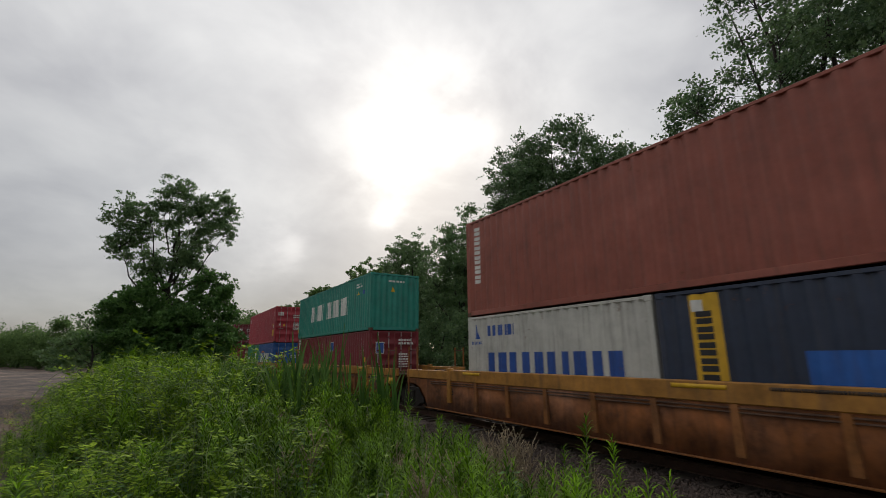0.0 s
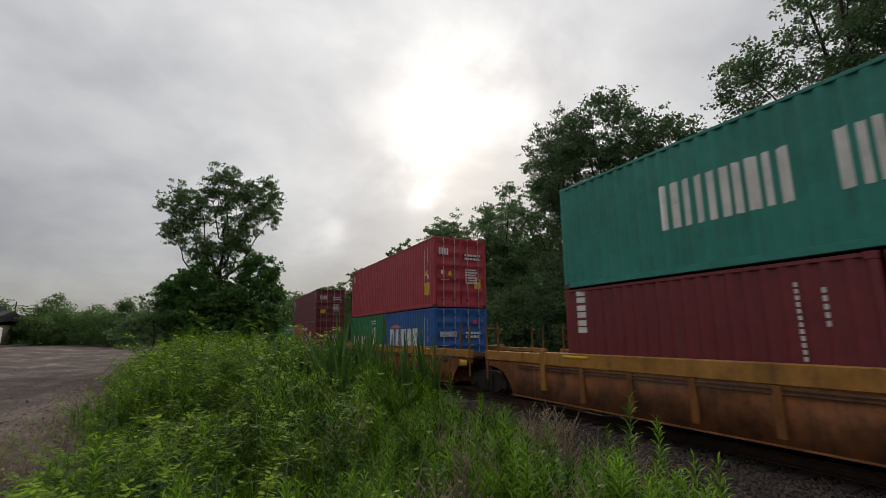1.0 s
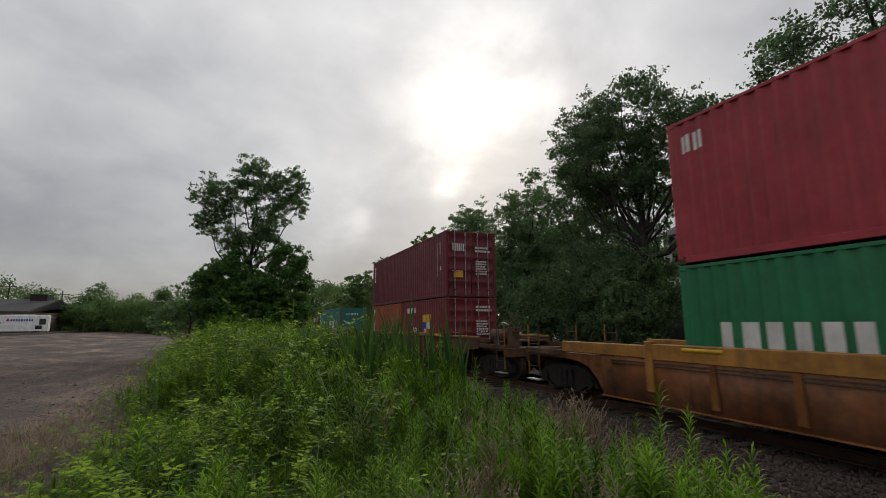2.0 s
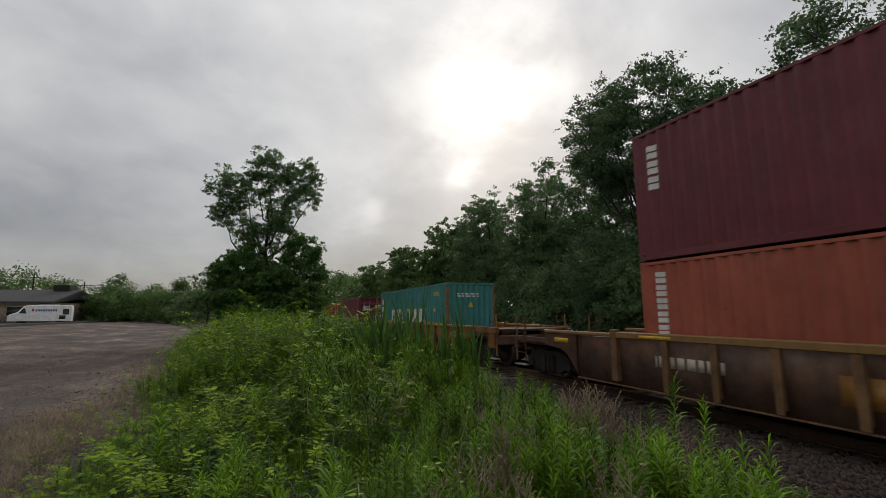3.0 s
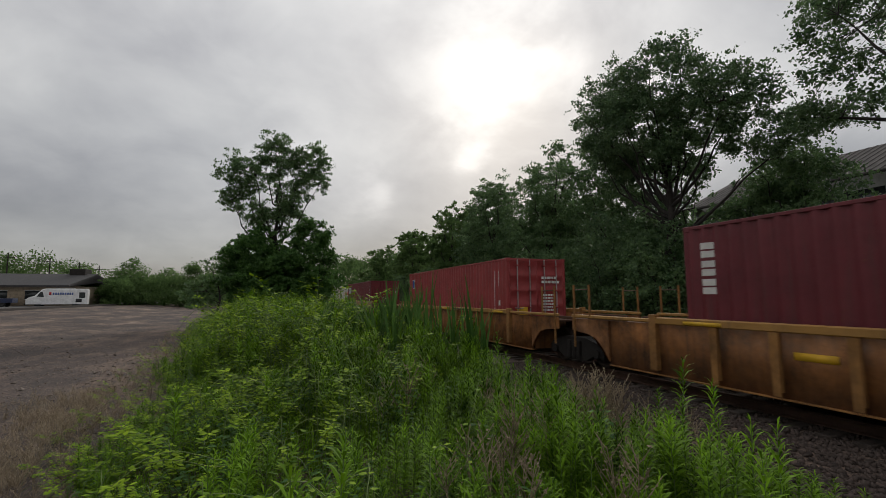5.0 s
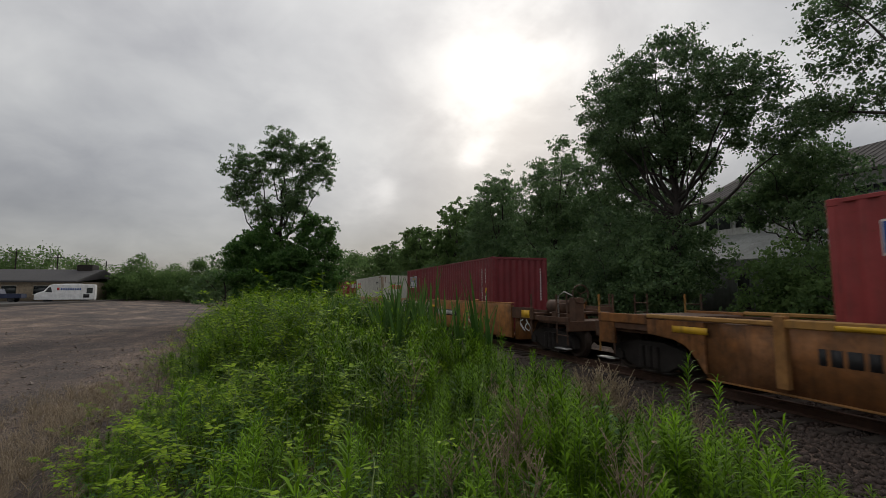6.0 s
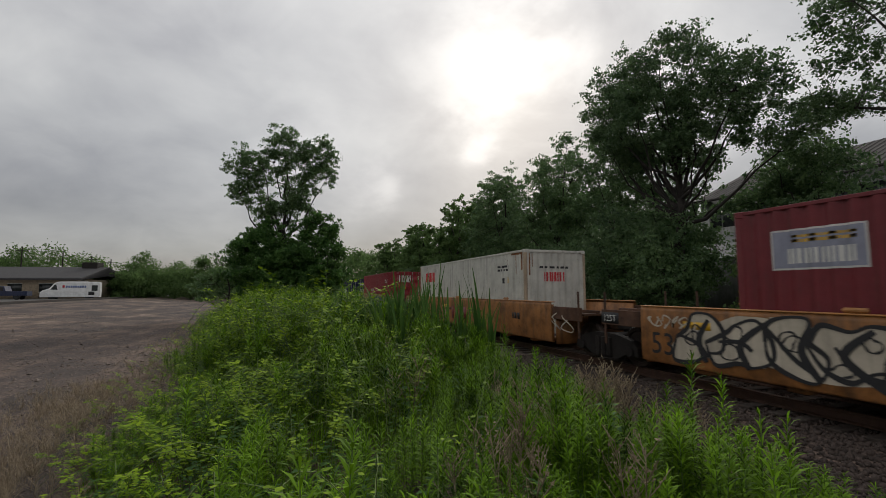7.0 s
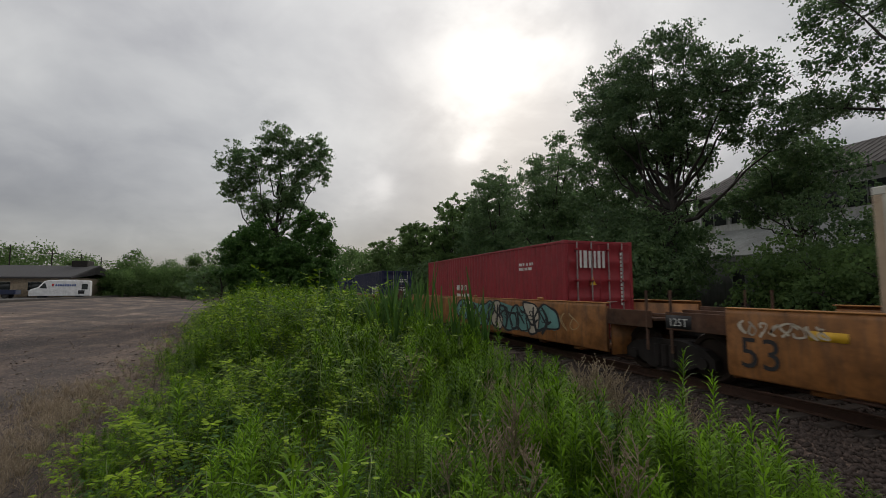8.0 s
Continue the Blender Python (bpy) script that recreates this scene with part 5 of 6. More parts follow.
def far_woods(name, rows, seed, label, material, leaf, count):
    """Distant trees as one mass: clumped crowns with uneven tops."""
    rng = np.random.default_rng(seed)
    g = Geo()
    for x, y, h, w in rows:
        z0 = float(ground_z(x, y))
        n = 22
        c = np.stack([rng.normal(0, w * 0.42, n), rng.normal(0, w * 0.42, n), h * rng.uniform(0.03, 0.95, n) ** 0.85], 1)
        c[:, :2] *= np.sqrt(np.clip(1.15 - c[:, 2:3] / h, 0.12, 1))
        p = c[rng.integers(0, n, count)] + rng.normal(size=(count, 3)) * np.array([0.55, 0.55, 0.4]) * w * 0.25
        p[:, 2] = np.clip(p[:, 2], 0.05, None)
        g.leaves(rng, p + np.array([x, y, z0]), leaf)
        g.tube([(x, y, z0 - 0.1), (x + 0.1, y, z0 + h * 0.4), (x, y, z0 + h * 0.75)], [0.16, 0.12, 0.05], 5)
    tagged(part(name, g, material), label, "trees", kind="stuff")


def build_far_woods():
    rng = np.random.default_rng(70)
    rows = []
    for a in np.linspace(-17.6, -3.5, 30):        # beyond the lot
        d = rng.uniform(92, 118)
        rows.append((d * math.sin(radians(a)), d * math.cos(radians(a)), rng.uniform(4.2, 8.8) * (0.85 if a < -15 else 1.0), rng.uniform(3.5, 5.5)))
    far_woods("far_trees", rows, 71, "distant light green trees beyond the lot", LEAF_FAR, 0.34, 2000)
    rows = []
    for a in np.linspace(-4, 16, 34):           # where the track leaves the view
        d = rng.uniform(110, 165)
        rows.append((d * math.sin(radians(a)), d * math.cos(radians(a)), d * 0.088 + rng.uniform(0, 3), rng.uniform(6, 9)))
    far_woods("far_trees", [r for r in rows if abs(r[0] - MID) > 5], 72, "distant green woods where the railway vanishes", LEAF_FAR, 0.5, 2000)
    rows = []
    for a in np.linspace(-40, -18, 26):
        d = rng.uniform(190, 230)
        rows.append((d * math.sin(radians(a)), d * math.cos(radians(a)), rng.uniform(11, 15), rng.uniform(8, 11)))
    far_woods("far_trees", rows, 73, "hazy distant trees behind the low building", LEAF_FAR, 0.7, 1800)
    rows = [(30 + rng.uniform(-2, 8), y, rng.uniform(11, 15), rng.uniform(5, 6)) for y in np.linspace(38, 125, 34)]
    far_woods("far_trees", rows, 74, "dark woods behind the tree row", LEAF_TREE, 0.5, 1200)


build_trees()
build_far_woods()


# ---- weeds ----
def goldenrod(rng, h):
    """An upright stem with narrow leaves all round."""
    stem, leaf = Geo(), Geo()
    bend = rng.normal(0, 0.06, 2)
    top = np.array([bend[0] * h, bend[1] * h, h])
    stem.tube([(0, 0, 0), top * 0.5 + [bend[0] * 0.1, 0, 0], top], [0.006, 0.005, 0.002], 3)
    n = int(54 * h + 16)
    for k in range(n):
        f = 0.22 + 0.78 * k / n
        a = k * 2.4 + rng.uniform(-0.3, 0.3)
        L = (0.108 if f < 0.8 else 0.108 - 0.26 * (f - 0.8)) * rng.uniform(0.7, 1.25)
        up = 0.35 + 0.95 * f ** 2 + rng.uniform(-0.15, 0.25)
        p = top * f
        o = np.array([math.cos(a), math.sin(a), 0])
        s = np.array([-math.sin(a), math.cos(a), 0]) * L * 0.095
        mid = p + o * L * 0.5 + np.array([0, 0, up * L * 0.5])
        tip = p + o * L + np.array([0, 0, up * L * 0.62])
        leaf.add([p - s * 0.3, p + s * 0.3, mid + s, mid - s, tip + s * 0.1, tip - s * 0.1], [(0, 1, 2, 3), (3, 2, 4, 5)])
    return stem, leaf


def broadleaf(rng, h):
    """A low plant with broad pointed leaves on short stalks."""
    stem, leaf = Geo(), Geo()
    top = np.array([rng.normal(0, 0.1), rng.normal(0, 0.1), h])
    stem.tube([(0, 0, 0), top * 0.5, top], [0.006, 0.005, 0.003], 3)
    for k in range(26):
        f = 0.35 + 0.65 * rng.uniform()
        a, L = rng.uniform(0, 6.28), rng.uniform(0.06, 0.115)
        o = np.array([math.cos(a), math.sin(a), rng.uniform(-0.1, 0.35)])
        side = np.array([-math.sin(a), math.cos(a), 0]) * L * 0.38
        p = top * f + o * rng.uniform(0.03, 0.16)
        droop = np.array([0, 0, -0.35 * L])
        leaf.add([p, p + o * L * 0.35 + side, p + o * L * 0.4 + [0, 0, -0.01], p + o * L * 0.35 - side, p + o * L + droop], [(0, 1, 2, 2), (0, 2, 3, 3), (1, 4, 2, 2), (2, 4, 3, 3)])
    return stem, leaf


def bindweed_vine(rng, at, turn, length):
    """A long pale stem that climbs over the weeds, with small leaves along it."""
    root = thing("bindweed_vine", "long pale green vine sprawling over the weeds", "weeds", "vines over the weeds", pose(at[0], at[1], float(ground_z(*at)) - 0.02))
    t = np.linspace(0, 1, 14)
    bend = np.cumsum(rng.normal(0, 0.22, 14)) + turn
    step = length / 13
    xy = np.cumsum(np.stack([np.cos(bend), np.sin(bend)], 1) * step, 0)
    z = np.array([float(canopy(at[0] + p[0], at[1] + p[1])) for p in xy]) * 0.98 + 0.12 * np.sin(t * 7 + rng.uniform(0, 6))
    path = np.concatenate([[[0, 0, 0.0]], np.column_stack([xy, z])])
    part("stem", Geo().tube(path, np.linspace(0.0035, 0.002, 15), 4), STEM_PALE, root)
    leaf = Geo()
    for k in range(2, 15):
        a, L = rng.uniform(0, 6.28), rng.uniform(0.035, 0.07)
        o = np.array([math.cos(a), math.sin(a), rng.uniform(-0.3, 0.3)])
        side = np.array([-math.sin(a), math.cos(a), 0]) * L * 0.4
        p = path[k] + o * 0.02
        leaf.add([p, p + o * L * 0.35 + side, p + o * L, p + o * L * 0.35 - side], [(0, 1, 2, 3)])
    part("leaves", leaf, LEAF_YOUNG, root)


def creeper(rng, h):
    """An arching stem with broad young leaves in threes."""
    stem, leaf = Geo(), Geo()
    a = rng.uniform(0, 6.28)
    o = np.array([math.cos(a), math.sin(a), 0])
    reach = rng.uniform(0.4, 0.9)
    t = np.linspace(0, 1, 8)[:, None]
    path = o * reach * t ** 1.5 + np.array([0, 0, 1.0]) * h * (1.25 * t - 0.25 * t ** 3) + rng.normal(0, 0.02, (8, 3))
    stem.tube(path, np.linspace(0.007, 0.002, 8), 3)
    for _ in range(2):          # a bare tendril that arches over
        b = rng.uniform(0, 6.28)
        w = np.array([math.cos(b), math.sin(b), 0]) * rng.uniform(0.25, 0.5)
        stem.tube(path[5] + w * t + np.array([0, 0, 1.0]) * (0.35 * t - 0.55 * t * t), np.linspace(0.004, 0.002, 8), 3)
    for k in range(int(16 * h) + 6):
        f = 0.3 + 0.7 * rng.uniform()
        p = np.array([np.interp(f, t[:, 0], path[:, i]) for i in range(3)])
        b = rng.uniform(0, 6.28)
        for d in (-0.8, 0.0, 0.8):
            w = np.array([math.cos(b + d), math.sin(b + d), rng.uniform(-0.3, 0.4)])
            L = rng.uniform(0.05, 0.085)
            s = np.array([-w[1], w[0], 0]) * L * 0.32
            q = p + w * 0.03
            leaf.add([q, q + w * L * 0.5 + s, q + w * L, q + w * L * 0.5 - s], [(0, 1, 2, 3)])
    return stem, leaf


def cattail(rng, h):
    """Long upright blades from one root, their tips bent."""
    leaf = Geo()
    for k in range(8):
        a = rng.uniform(0, 6.28)
        o = np.array([math.cos(a), math.sin(a), 0])
        side = np.array([-math.sin(a), math.cos(a), 0])
        L, lean, w = h * rng.uniform(0.7, 1.1), rng.uniform(0.08, 0.42), rng.uniform(0.014, 0.026)
        t = np.linspace(0, 1, 7)
        c = rng.normal(0, 0.05, 3) * [1, 1, 0] + o[None] * (lean * t ** 2.2)[:, None] * h * 0.8 + np.array([0, 0, 1])[None] * (L * (t - lean * 0.35 * t ** 3))[:, None]
        ww = (w * np.clip(1.15 - t ** 3, 0.05, 1))[:, None]
        v = np.stack([c - side * ww, c + side * ww], 1).reshape(-1, 3)
        leaf.add(v, [(2 * i, 2 * i + 1, 2 * i + 3, 2 * i + 2) for i in range(6)])
    return None, leaf


def dry_stalk(rng, h):
    """A dead, branched brown stem with small seeds."""
    leaf = Geo()
    bend = rng.normal(0, 0.1, 2)
    top = np.array([bend[0] * h, bend[1] * h, h])
    leaf.tube([(0, 0, 0), top * 0.5, top], [0.007, 0.006, 0.003], 3)
    for k in range(18):
        f = rng.uniform(0.4, 0.98)
        a = rng.uniform(0, 6.28)
        L = 0.3 * (1.15 - f) + 0.08
        q = top * f
        e = q + np.array([math.cos(a) * L * 0.7, math.sin(a) * L * 0.7, L])
        leaf.tube([q, q * 0.5 + e * 0.5 + [0, 0, -0.01], e], [0.0045, 0.004, 0.0025], 3)
        p = q + (e - q) * rng.uniform(0.3, 1, (6, 1)) + rng.normal(0, 0.006, (6, 3))
        leaf.leaves(rng, p, 0.024)
    return None, leaf


def grass_tuft(rng, h):
    leaf = Geo()
    for k in range(14):
        a = rng.uniform(0, 6.28)
        o = np.array([math.cos(a), math.sin(a), 0])
        side = np.array([-math.sin(a), math.cos(a), 0]) * 0.004
        L, lean = h * rng.uniform(0.6, 1.2), rng.uniform(0.2, 0.7)
        p0 = rng.normal(0, 0.06, 3) * [1, 1, 0]
        p1, p2 = p0 + o * L * lean * 0.35 + [0, 0, L * 0.6], p0 + o * L * lean + [0, 0, L * (1 - lean * 0.35)]
        leaf.add([p0 - side, p0 + side, p1 + side, p1 - side, p2 + side * 0.2, p2 - side * 0.2], [(0, 1, 2, 3), (3, 2, 4, 5)])
    return None, leaf


def canopy(x, y):
    """Height of the weeds over the strip beside the track."""
    ridge = 0.86 + 0.94 * smooth_step(y, 2, 15.5)
    left = smooth_step(x, -1.2 - 0.1 * y, 0.5 - 0.07 * y)
    right = 1 - 0.1 * smooth_step(x, 2.6, 4.2)
    wave = 0.16 * np.sin(x * 1.9 + 0.7 * y) + 0.12 * np.sin(1.3 * y - x) + 0.08 * np.sin(3.7 * x + 2.9 * y)
    return np.maximum((ridge + wave) * (0.35 + 0.65 * left) * right, 0.25)


def strew(maker, variants, spots, seed, names, mats, labels, category, singles):
    """Plants from a few grown forms: the nearest as things of their own, the rest as one mass."""
    rng = np.random.default_rng(seed)
    forms = [maker(rng, 1.0) for _ in range(variants)]
    order = np.argsort([(s[0] - 1.5) ** 2 + s[1] ** 2 for s in spots])
    meshes = {}
    mass = [Geo(), Geo()]
    flats = []
    for stem, leaf in forms:
        flats.append([(np.concatenate(g.v), np.concatenate(g.f)) if g else None for g in (stem, leaf)])
    for rank, i in enumerate(order):
        x, y, h = spots[i]
        form = int(rng.integers(0, variants))
        z = float(ground_z(x, y)) - 0.02
        if rank < singles:
            root = thing(names[0], labels[0], category, names[0] + " beside the track", pose(x, y, z, 0, 0, rng.uniform(0, 360)))
            root.scale = (h ** 0.6, h ** 0.6, h)
            for k, pn in enumerate(("stem", "leaves")):
                if forms[form][k]:
                    if (form, k) not in meshes:
                        meshes[form, k] = forms[form][k].mesh(pn)
                        meshes[form, k].materials.append(mats[k])
                    part(pn, meshes[form, k], None, root)
            continue
        a = rng.uniform(0, 6.28)
        R = np.array([[math.cos(a), -math.sin(a), 0], [math.sin(a), math.cos(a), 0], [0, 0, 1]])
        sc = np.array([h ** 0.6, h ** 0.6, h])
        for k in (0, 1):
            if flats[form][k]:
                v, f = flats[form][k]
                mass[k].add(v @ R.T * sc + [x, y, z], f)
    for k in (0, 1):
        if mass[k].n:
            tagged(part(names[1], mass[k], mats[k]), labels[1], category, kind="stuff")


def build_weeds():
    rng = np.random.default_rng(80)

    def scatter(n, x0, x1, y0, y1, low, high, keep=lambda x, y: True, power=1.0):
        out = []
        while len(out) < n:
            x, y = rng.uniform(x0, x1), y0 + (y1 - y0) * rng.uniform() ** power
            edge_l = -1.0 - 0.1 * y + 0.35 * math.sin(y * 0.8)
            edge_r = 4.1 + 0.3 * math.sin(y * 1.1)
            if not edge_l < x < edge_r or x * x + y * y < 3.6 or not keep(x, y):
                continue
            out.append((x, y, float(canopy(x, y)) * rng.uniform(low, high)))
        return out
    def open_spot(x, y):        # bare hollows between the clumps
        return math.sin(2.3 * x + 1.1 * y) * math.sin(1.9 * y - 1.3 * x) + 0.4 * math.sin(4.1 * x - 2.7 * y) < 0.42
    clumps = scatter(620, -4.8, 4.4, 0.9, 34, 0.56, 1.16, open_spot, power=1.5)
    clumps += scatter(85, 2.3, 4.3, 2.4, 10, 0.72, 1.05)
    plants = [(x + rng.normal(0, 0.13), y + rng.normal(0, 0.13), h * rng.uniform(0.66, 1.1)) for x, y, h in clumps for _ in range(6)]
    plants = [p for p in plants if p[0] ** 2 + p[1] ** 2 > 3.0]
    strew(goldenrod, 9, plants, 81, ("goldenrod_plant", "goldenrod_patch"), (STEM, LEAF_WEED), ("upright green weed with narrow lance-shaped leaves", "thick bank of upright green weeds with narrow leaves"), "weeds", 240)
    strew(creeper, 8, scatter(850, -4.8, 3.6, 1.0, 32, 0.8, 1.1, lambda x, y: rng.uniform() < (0.95 if x < 0.3 else 0.25) * (y > 4.2 + x), 1.4) + [(-1.35 - 0.1 * y + rng.normal(0, 0.3), y, rng.uniform(0.15, 0.4)) for y in rng.uniform(6.8, 16, 80)] + [(rng.uniform(-0.6, 1.6), rng.uniform(8, 13), rng.uniform(1.75, 2.1)) for _ in range(14)] + [(rng.uniform(0.1, 1.1), rng.uniform(8, 11.5), rng.uniform(2.05, 2.45)) for _ in range(9)], 82, ("creeper_plant", "creeper_patch"), (STEM, LEAF_YOUNG), ("arching creeper with bright yellow-green young leaves", "tangle of yellow-green creepers among the weeds"), "weeds", 120)
    strew(broadleaf, 6, scatter(330, -3.5, 3.4, 2.2, 12, 0.45, 0.8, lambda x, y: rng.uniform() < (1.0 if x < 0.8 else 0.35)), 88, ("dock_plant", "dock_patch"), (STEM, LEAF_DOCK), ("low weed with broad dark green leaves", "broad-leaved weeds under the taller stems"), "weeds", 90)
    for k in range(22):
        bindweed_vine(rng, (rng.uniform(-1.3, 1.5), rng.uniform(3.0, 7.5)), rng.uniform(0, 6.28), rng.uniform(0.7, 1.7))
    reeds = [(3.2 + rng.normal(0, 0.45), 12.6 + rng.normal(0, 1.3), rng.uniform(1.8, 2.75)) for _ in range(40)]
    reeds += [(3.9 + rng.normal(0, 0.2), 8.9 + rng.normal(0, 0.4), rng.uniform(1.5, 2.5)) for _ in range(6)]
    reeds += [(2.0 + rng.normal(0, 0.5), 15.5 + rng.normal(0, 1.5), rng.uniform(1.8, 2.3)) for _ in range(14)]
    strew(cattail, 6, reeds, 83, ("cattail_clump", "cattail_patch"), (None, LEAF_REED), ("tall cattail clump with long upright blades", "cattails"), "reeds", 60)
    dry = scatter(16, 1.2, 4.4, 2.2, 9, 0.8, 1.05) + [(1.75 + rng.normal(0, 0.3), 3.6 + rng.normal(0, 0.3), rng.uniform(0.75, 1.0)) for _ in range(7)] + [(3.95 + rng.normal(0, 0.22), 4.7 + rng.normal(0, 0.3), rng.uniform(0.85, 1.15)) for _ in range(16)]
    dry += [(-2.5 + rng.normal(0, 0.6), rng.uniform(3.0, 9), rng.uniform(0.2, 0.45)) for _ in range(110)]
    dry += [(5.2, 4.6, 0.75), (5.1, 4.4, 0.6)]
    strew(dry_stalk, 7, dry, 84, ("dry_stalk", "dry_stalks"), (None, LEAF_DRY), ("dead branched brown weed stalk", "dead brown stalks along the lot"), "dry weed", 110)
    strew(grass_tuft, 6, scatter(2600, -4.6, 4.6, 1.5, 24, 0.3, 0.75, power=1.5), 85, ("grass_tuft", "grass"), (None, LEAF_WEED), ("low tuft of green grass", "green grass between the weeds"), "grass", 0)
    edge = [(rng.uniform(3.6, 5.2), rng.uniform(2.5, 9), rng.uniform(0.1, 0.3)) for _ in range(70)] + [(-1.5 - 0.1 * y + rng.normal(0, 0.5), y, rng.uniform(0.1, 0.3)) for y in rng.uniform(3, 30, 420)] + [(-1.7 - 0.12 * y - abs(rng.normal(0, 0.7)), y, rng.uniform(0.1, 0.28)) for y in rng.uniform(4, 12, 700)]
    strew(grass_tuft, 6, edge, 86, ("dry_grass_tuft", "dry_grass"), (None, LEAF_DRY), ("tuft of dry brown grass", "dry brown grass along the edge of the lot"), "grass", 0)
    # tall single stems that stand up beside the ballast
    strew(goldenrod, 3, [(4.3, 3.97, 1.38), (4.35, 3.57, 1.2), (4.2, 4.2, 1.0), (4.4, 2.57, 0.55), (4.2, 3.75, 1.0), (4.1, 3.4, 0.9)], 87, ("goldenrod_plant", "goldenrod_patch"), (STEM, LEAF_WEED), ("tall single green weed stem beside the ballast", "green weeds"), "weeds", 9)


build_weeds()


def make_lot_stones():
    rng = np.random.default_rng(9)
    n = 14000
    y = 2.5 + 38 * rng.uniform(0, 1, n) ** 1.6
    x = -1.2 - 0.1 * y - rng.uniform(0, 1, n) ** 1.3 * (3 + 0.5 * y)
    s = rng.uniform(0.008, 0.03, n) * (1 + 1.5 * (rng.uniform(0, 1, n) > 0.97))
    oct_v = np.array([(1, 0, 0), (0, 1, 0), (-1, 0, 0), (0, -1, 0), (0, 0, 0.7), (0, 0, -0.6)], float)
    v = oct_v[None] * rng.uniform(0.55, 1.25, (n, 6, 1)) * s[:, None, None]
    a = rng.uniform(0, 6.28, n)
    ca, sa = np.cos(a)[:, None], np.sin(a)[:, None]
    v = np.stack([v[..., 0] * ca - v[..., 1] * sa + x[:, None], v[..., 0] * sa + v[..., 1] * ca + y[:, None], v[..., 2] + ground_z(x, y)[:, None] + s[:, None] * 0.3], -1)
    q = np.array([(0, 1, 4, 4), (1, 2, 4, 4), (2, 3, 4, 4), (3, 0, 4, 4), (1, 0, 5, 5), (2, 1, 5, 5), (3, 2, 5, 5), (0, 3, 5, 5)])
    f = (q[None] + 6 * np.arange(n)[:, None, None]).reshape(-1, 4)
    tagged(part("loose_gravel", Geo().add(v, f), PEBBLE), "loose brown-grey pebbles on the dirt lot", "gravel", kind="stuff")


PEBBLE = plain("lot_pebble", (0.17, 0.135, 0.115), 0.9, 0, 0.6, 9.0)
make_lot_stones()


# ---- buildings, lot and what stands on it ----
WALL_GREY = painted("grey_block_wall", (0.19, 0.2, 0.2), 0.1, 0.9, 0.4, 0.4)
ROOF_OLD = plain("weathered_roof_sheet", (0.06, 0.053, 0.05), 0.95, 0, 0.45, 1.6, 0.3, 8)
SHEET_PALE = painted("pale_siding", (0.27, 0.28, 0.275), 0.2, 0.8, 0.5, 0.5)
GLASS_DARK = plain("dirty_dark_glass", (0.03, 0.035, 0.035), 0.25, 0, 0.3)
TAN_WALL = plain("tan_brick_wall", (0.3, 0.24, 0.17), 0.9)
DARK_ROOF = plain("dark_shingle_roof", (0.045, 0.043, 0.045), 0.9)


def build_works():
    """The old works hall behind the trees, along the railway."""
    hall = thing("factory_building", "old grey factory hall with a sloping roof", "building")
    y0, y1 = -14.0, 27.0
    part("wall", Geo().box(28.0, 28.3, y0, y1, -0.1, 3.95), WALL_GREY, hall, "grey lean-to wall")
    part("wall", Geo().box(32.0, 32.3, y0, y1, 0, 9.0), SHEET_PALE, hall, "pale upper wall")
    part("wall", Geo().box(28.0, 44.0, y1 + 0.003, y1 + 0.3, -0.1, 3.9), WALL_GREY, hall)
    part("wall", Geo().box(32.0, 44.0, y1 + 0.003, y1 + 0.25, 3.903, 9.0), SHEET_PALE, hall)
    part("lean_to_roof", Geo().prism([(27.6, 3.9), (32.0, 6.1), (32.0, 6.25), (27.6, 4.05)], 1, y0 - 0.4, y1 + 0.5), SHEET_PALE, hall, "pale sheet lean-to roof")
    part("main_roof", Geo().prism([(31.3, 8.8), (38.0, 11.85), (44.7, 8.8), (44.7, 9.0), (38.0, 12.1), (31.3, 8.98)], 1, y0 - 0.5, y1 + 0.6), ROOF_OLD, hall, "weathered dark sheet roof")
    part("fascia", Geo().box(31.24, 31.296, y0 - 0.5, y1 + 0.6, 8.78, 8.96), IRON, hall)
    for k in range(16):
        y = y1 - 1.6 - 2.45 * k
        win = part("window", Geo().box(31.965, 31.997, y - 1.05, y + 1.05, 6.75, 8.15), GLASS_DARK, hall, "dirty dark window band")
        for d in (-1.05, 0.0, 1.05):
            part("mullion", Geo().box(31.93, 31.962, y + d - 0.04, y + d + 0.04, 6.75, 8.15), SHEET_PALE, win)
    for k in range(80):
        y = y1 - 0.3 - 0.51 * k
        part("roof_rib", Geo().prism([(31.32, 8.996), (37.95, 12.085), (37.95, 12.115), (31.32, 9.026)], 1, y - 0.02, y + 0.02), ROOF_OLD, hall)
    # doorways: black panels on the unbroken wall, the shade inside put into their colour
    for y, w, h in ((20.7, 0.8, 2.2), (6.0, 0.95, 2.15)):
        d = part("door", Geo().box(27.95, 27.996, y - w / 2, y + w / 2, 0.9, 0.9 + h), BLACK, hall, "doorway with its dark inside painted as a black panel")
        part("door_frame", Geo().box(27.93, 27.948, y - w / 2 - 0.08, y - w / 2, 0.9, 0.95 + h).box(27.93, 27.948, y + w / 2, y + w / 2 + 0.08, 0.9, 0.95 + h), WALL_GREY, d)
    for y in (18.6, 15.6, 12.6):
        part("boarded_window", Geo().box(27.96, 27.996, y - 0.7, y + 0.7, 1.2, 2.3), SHEET_PALE, hall)


build_works()


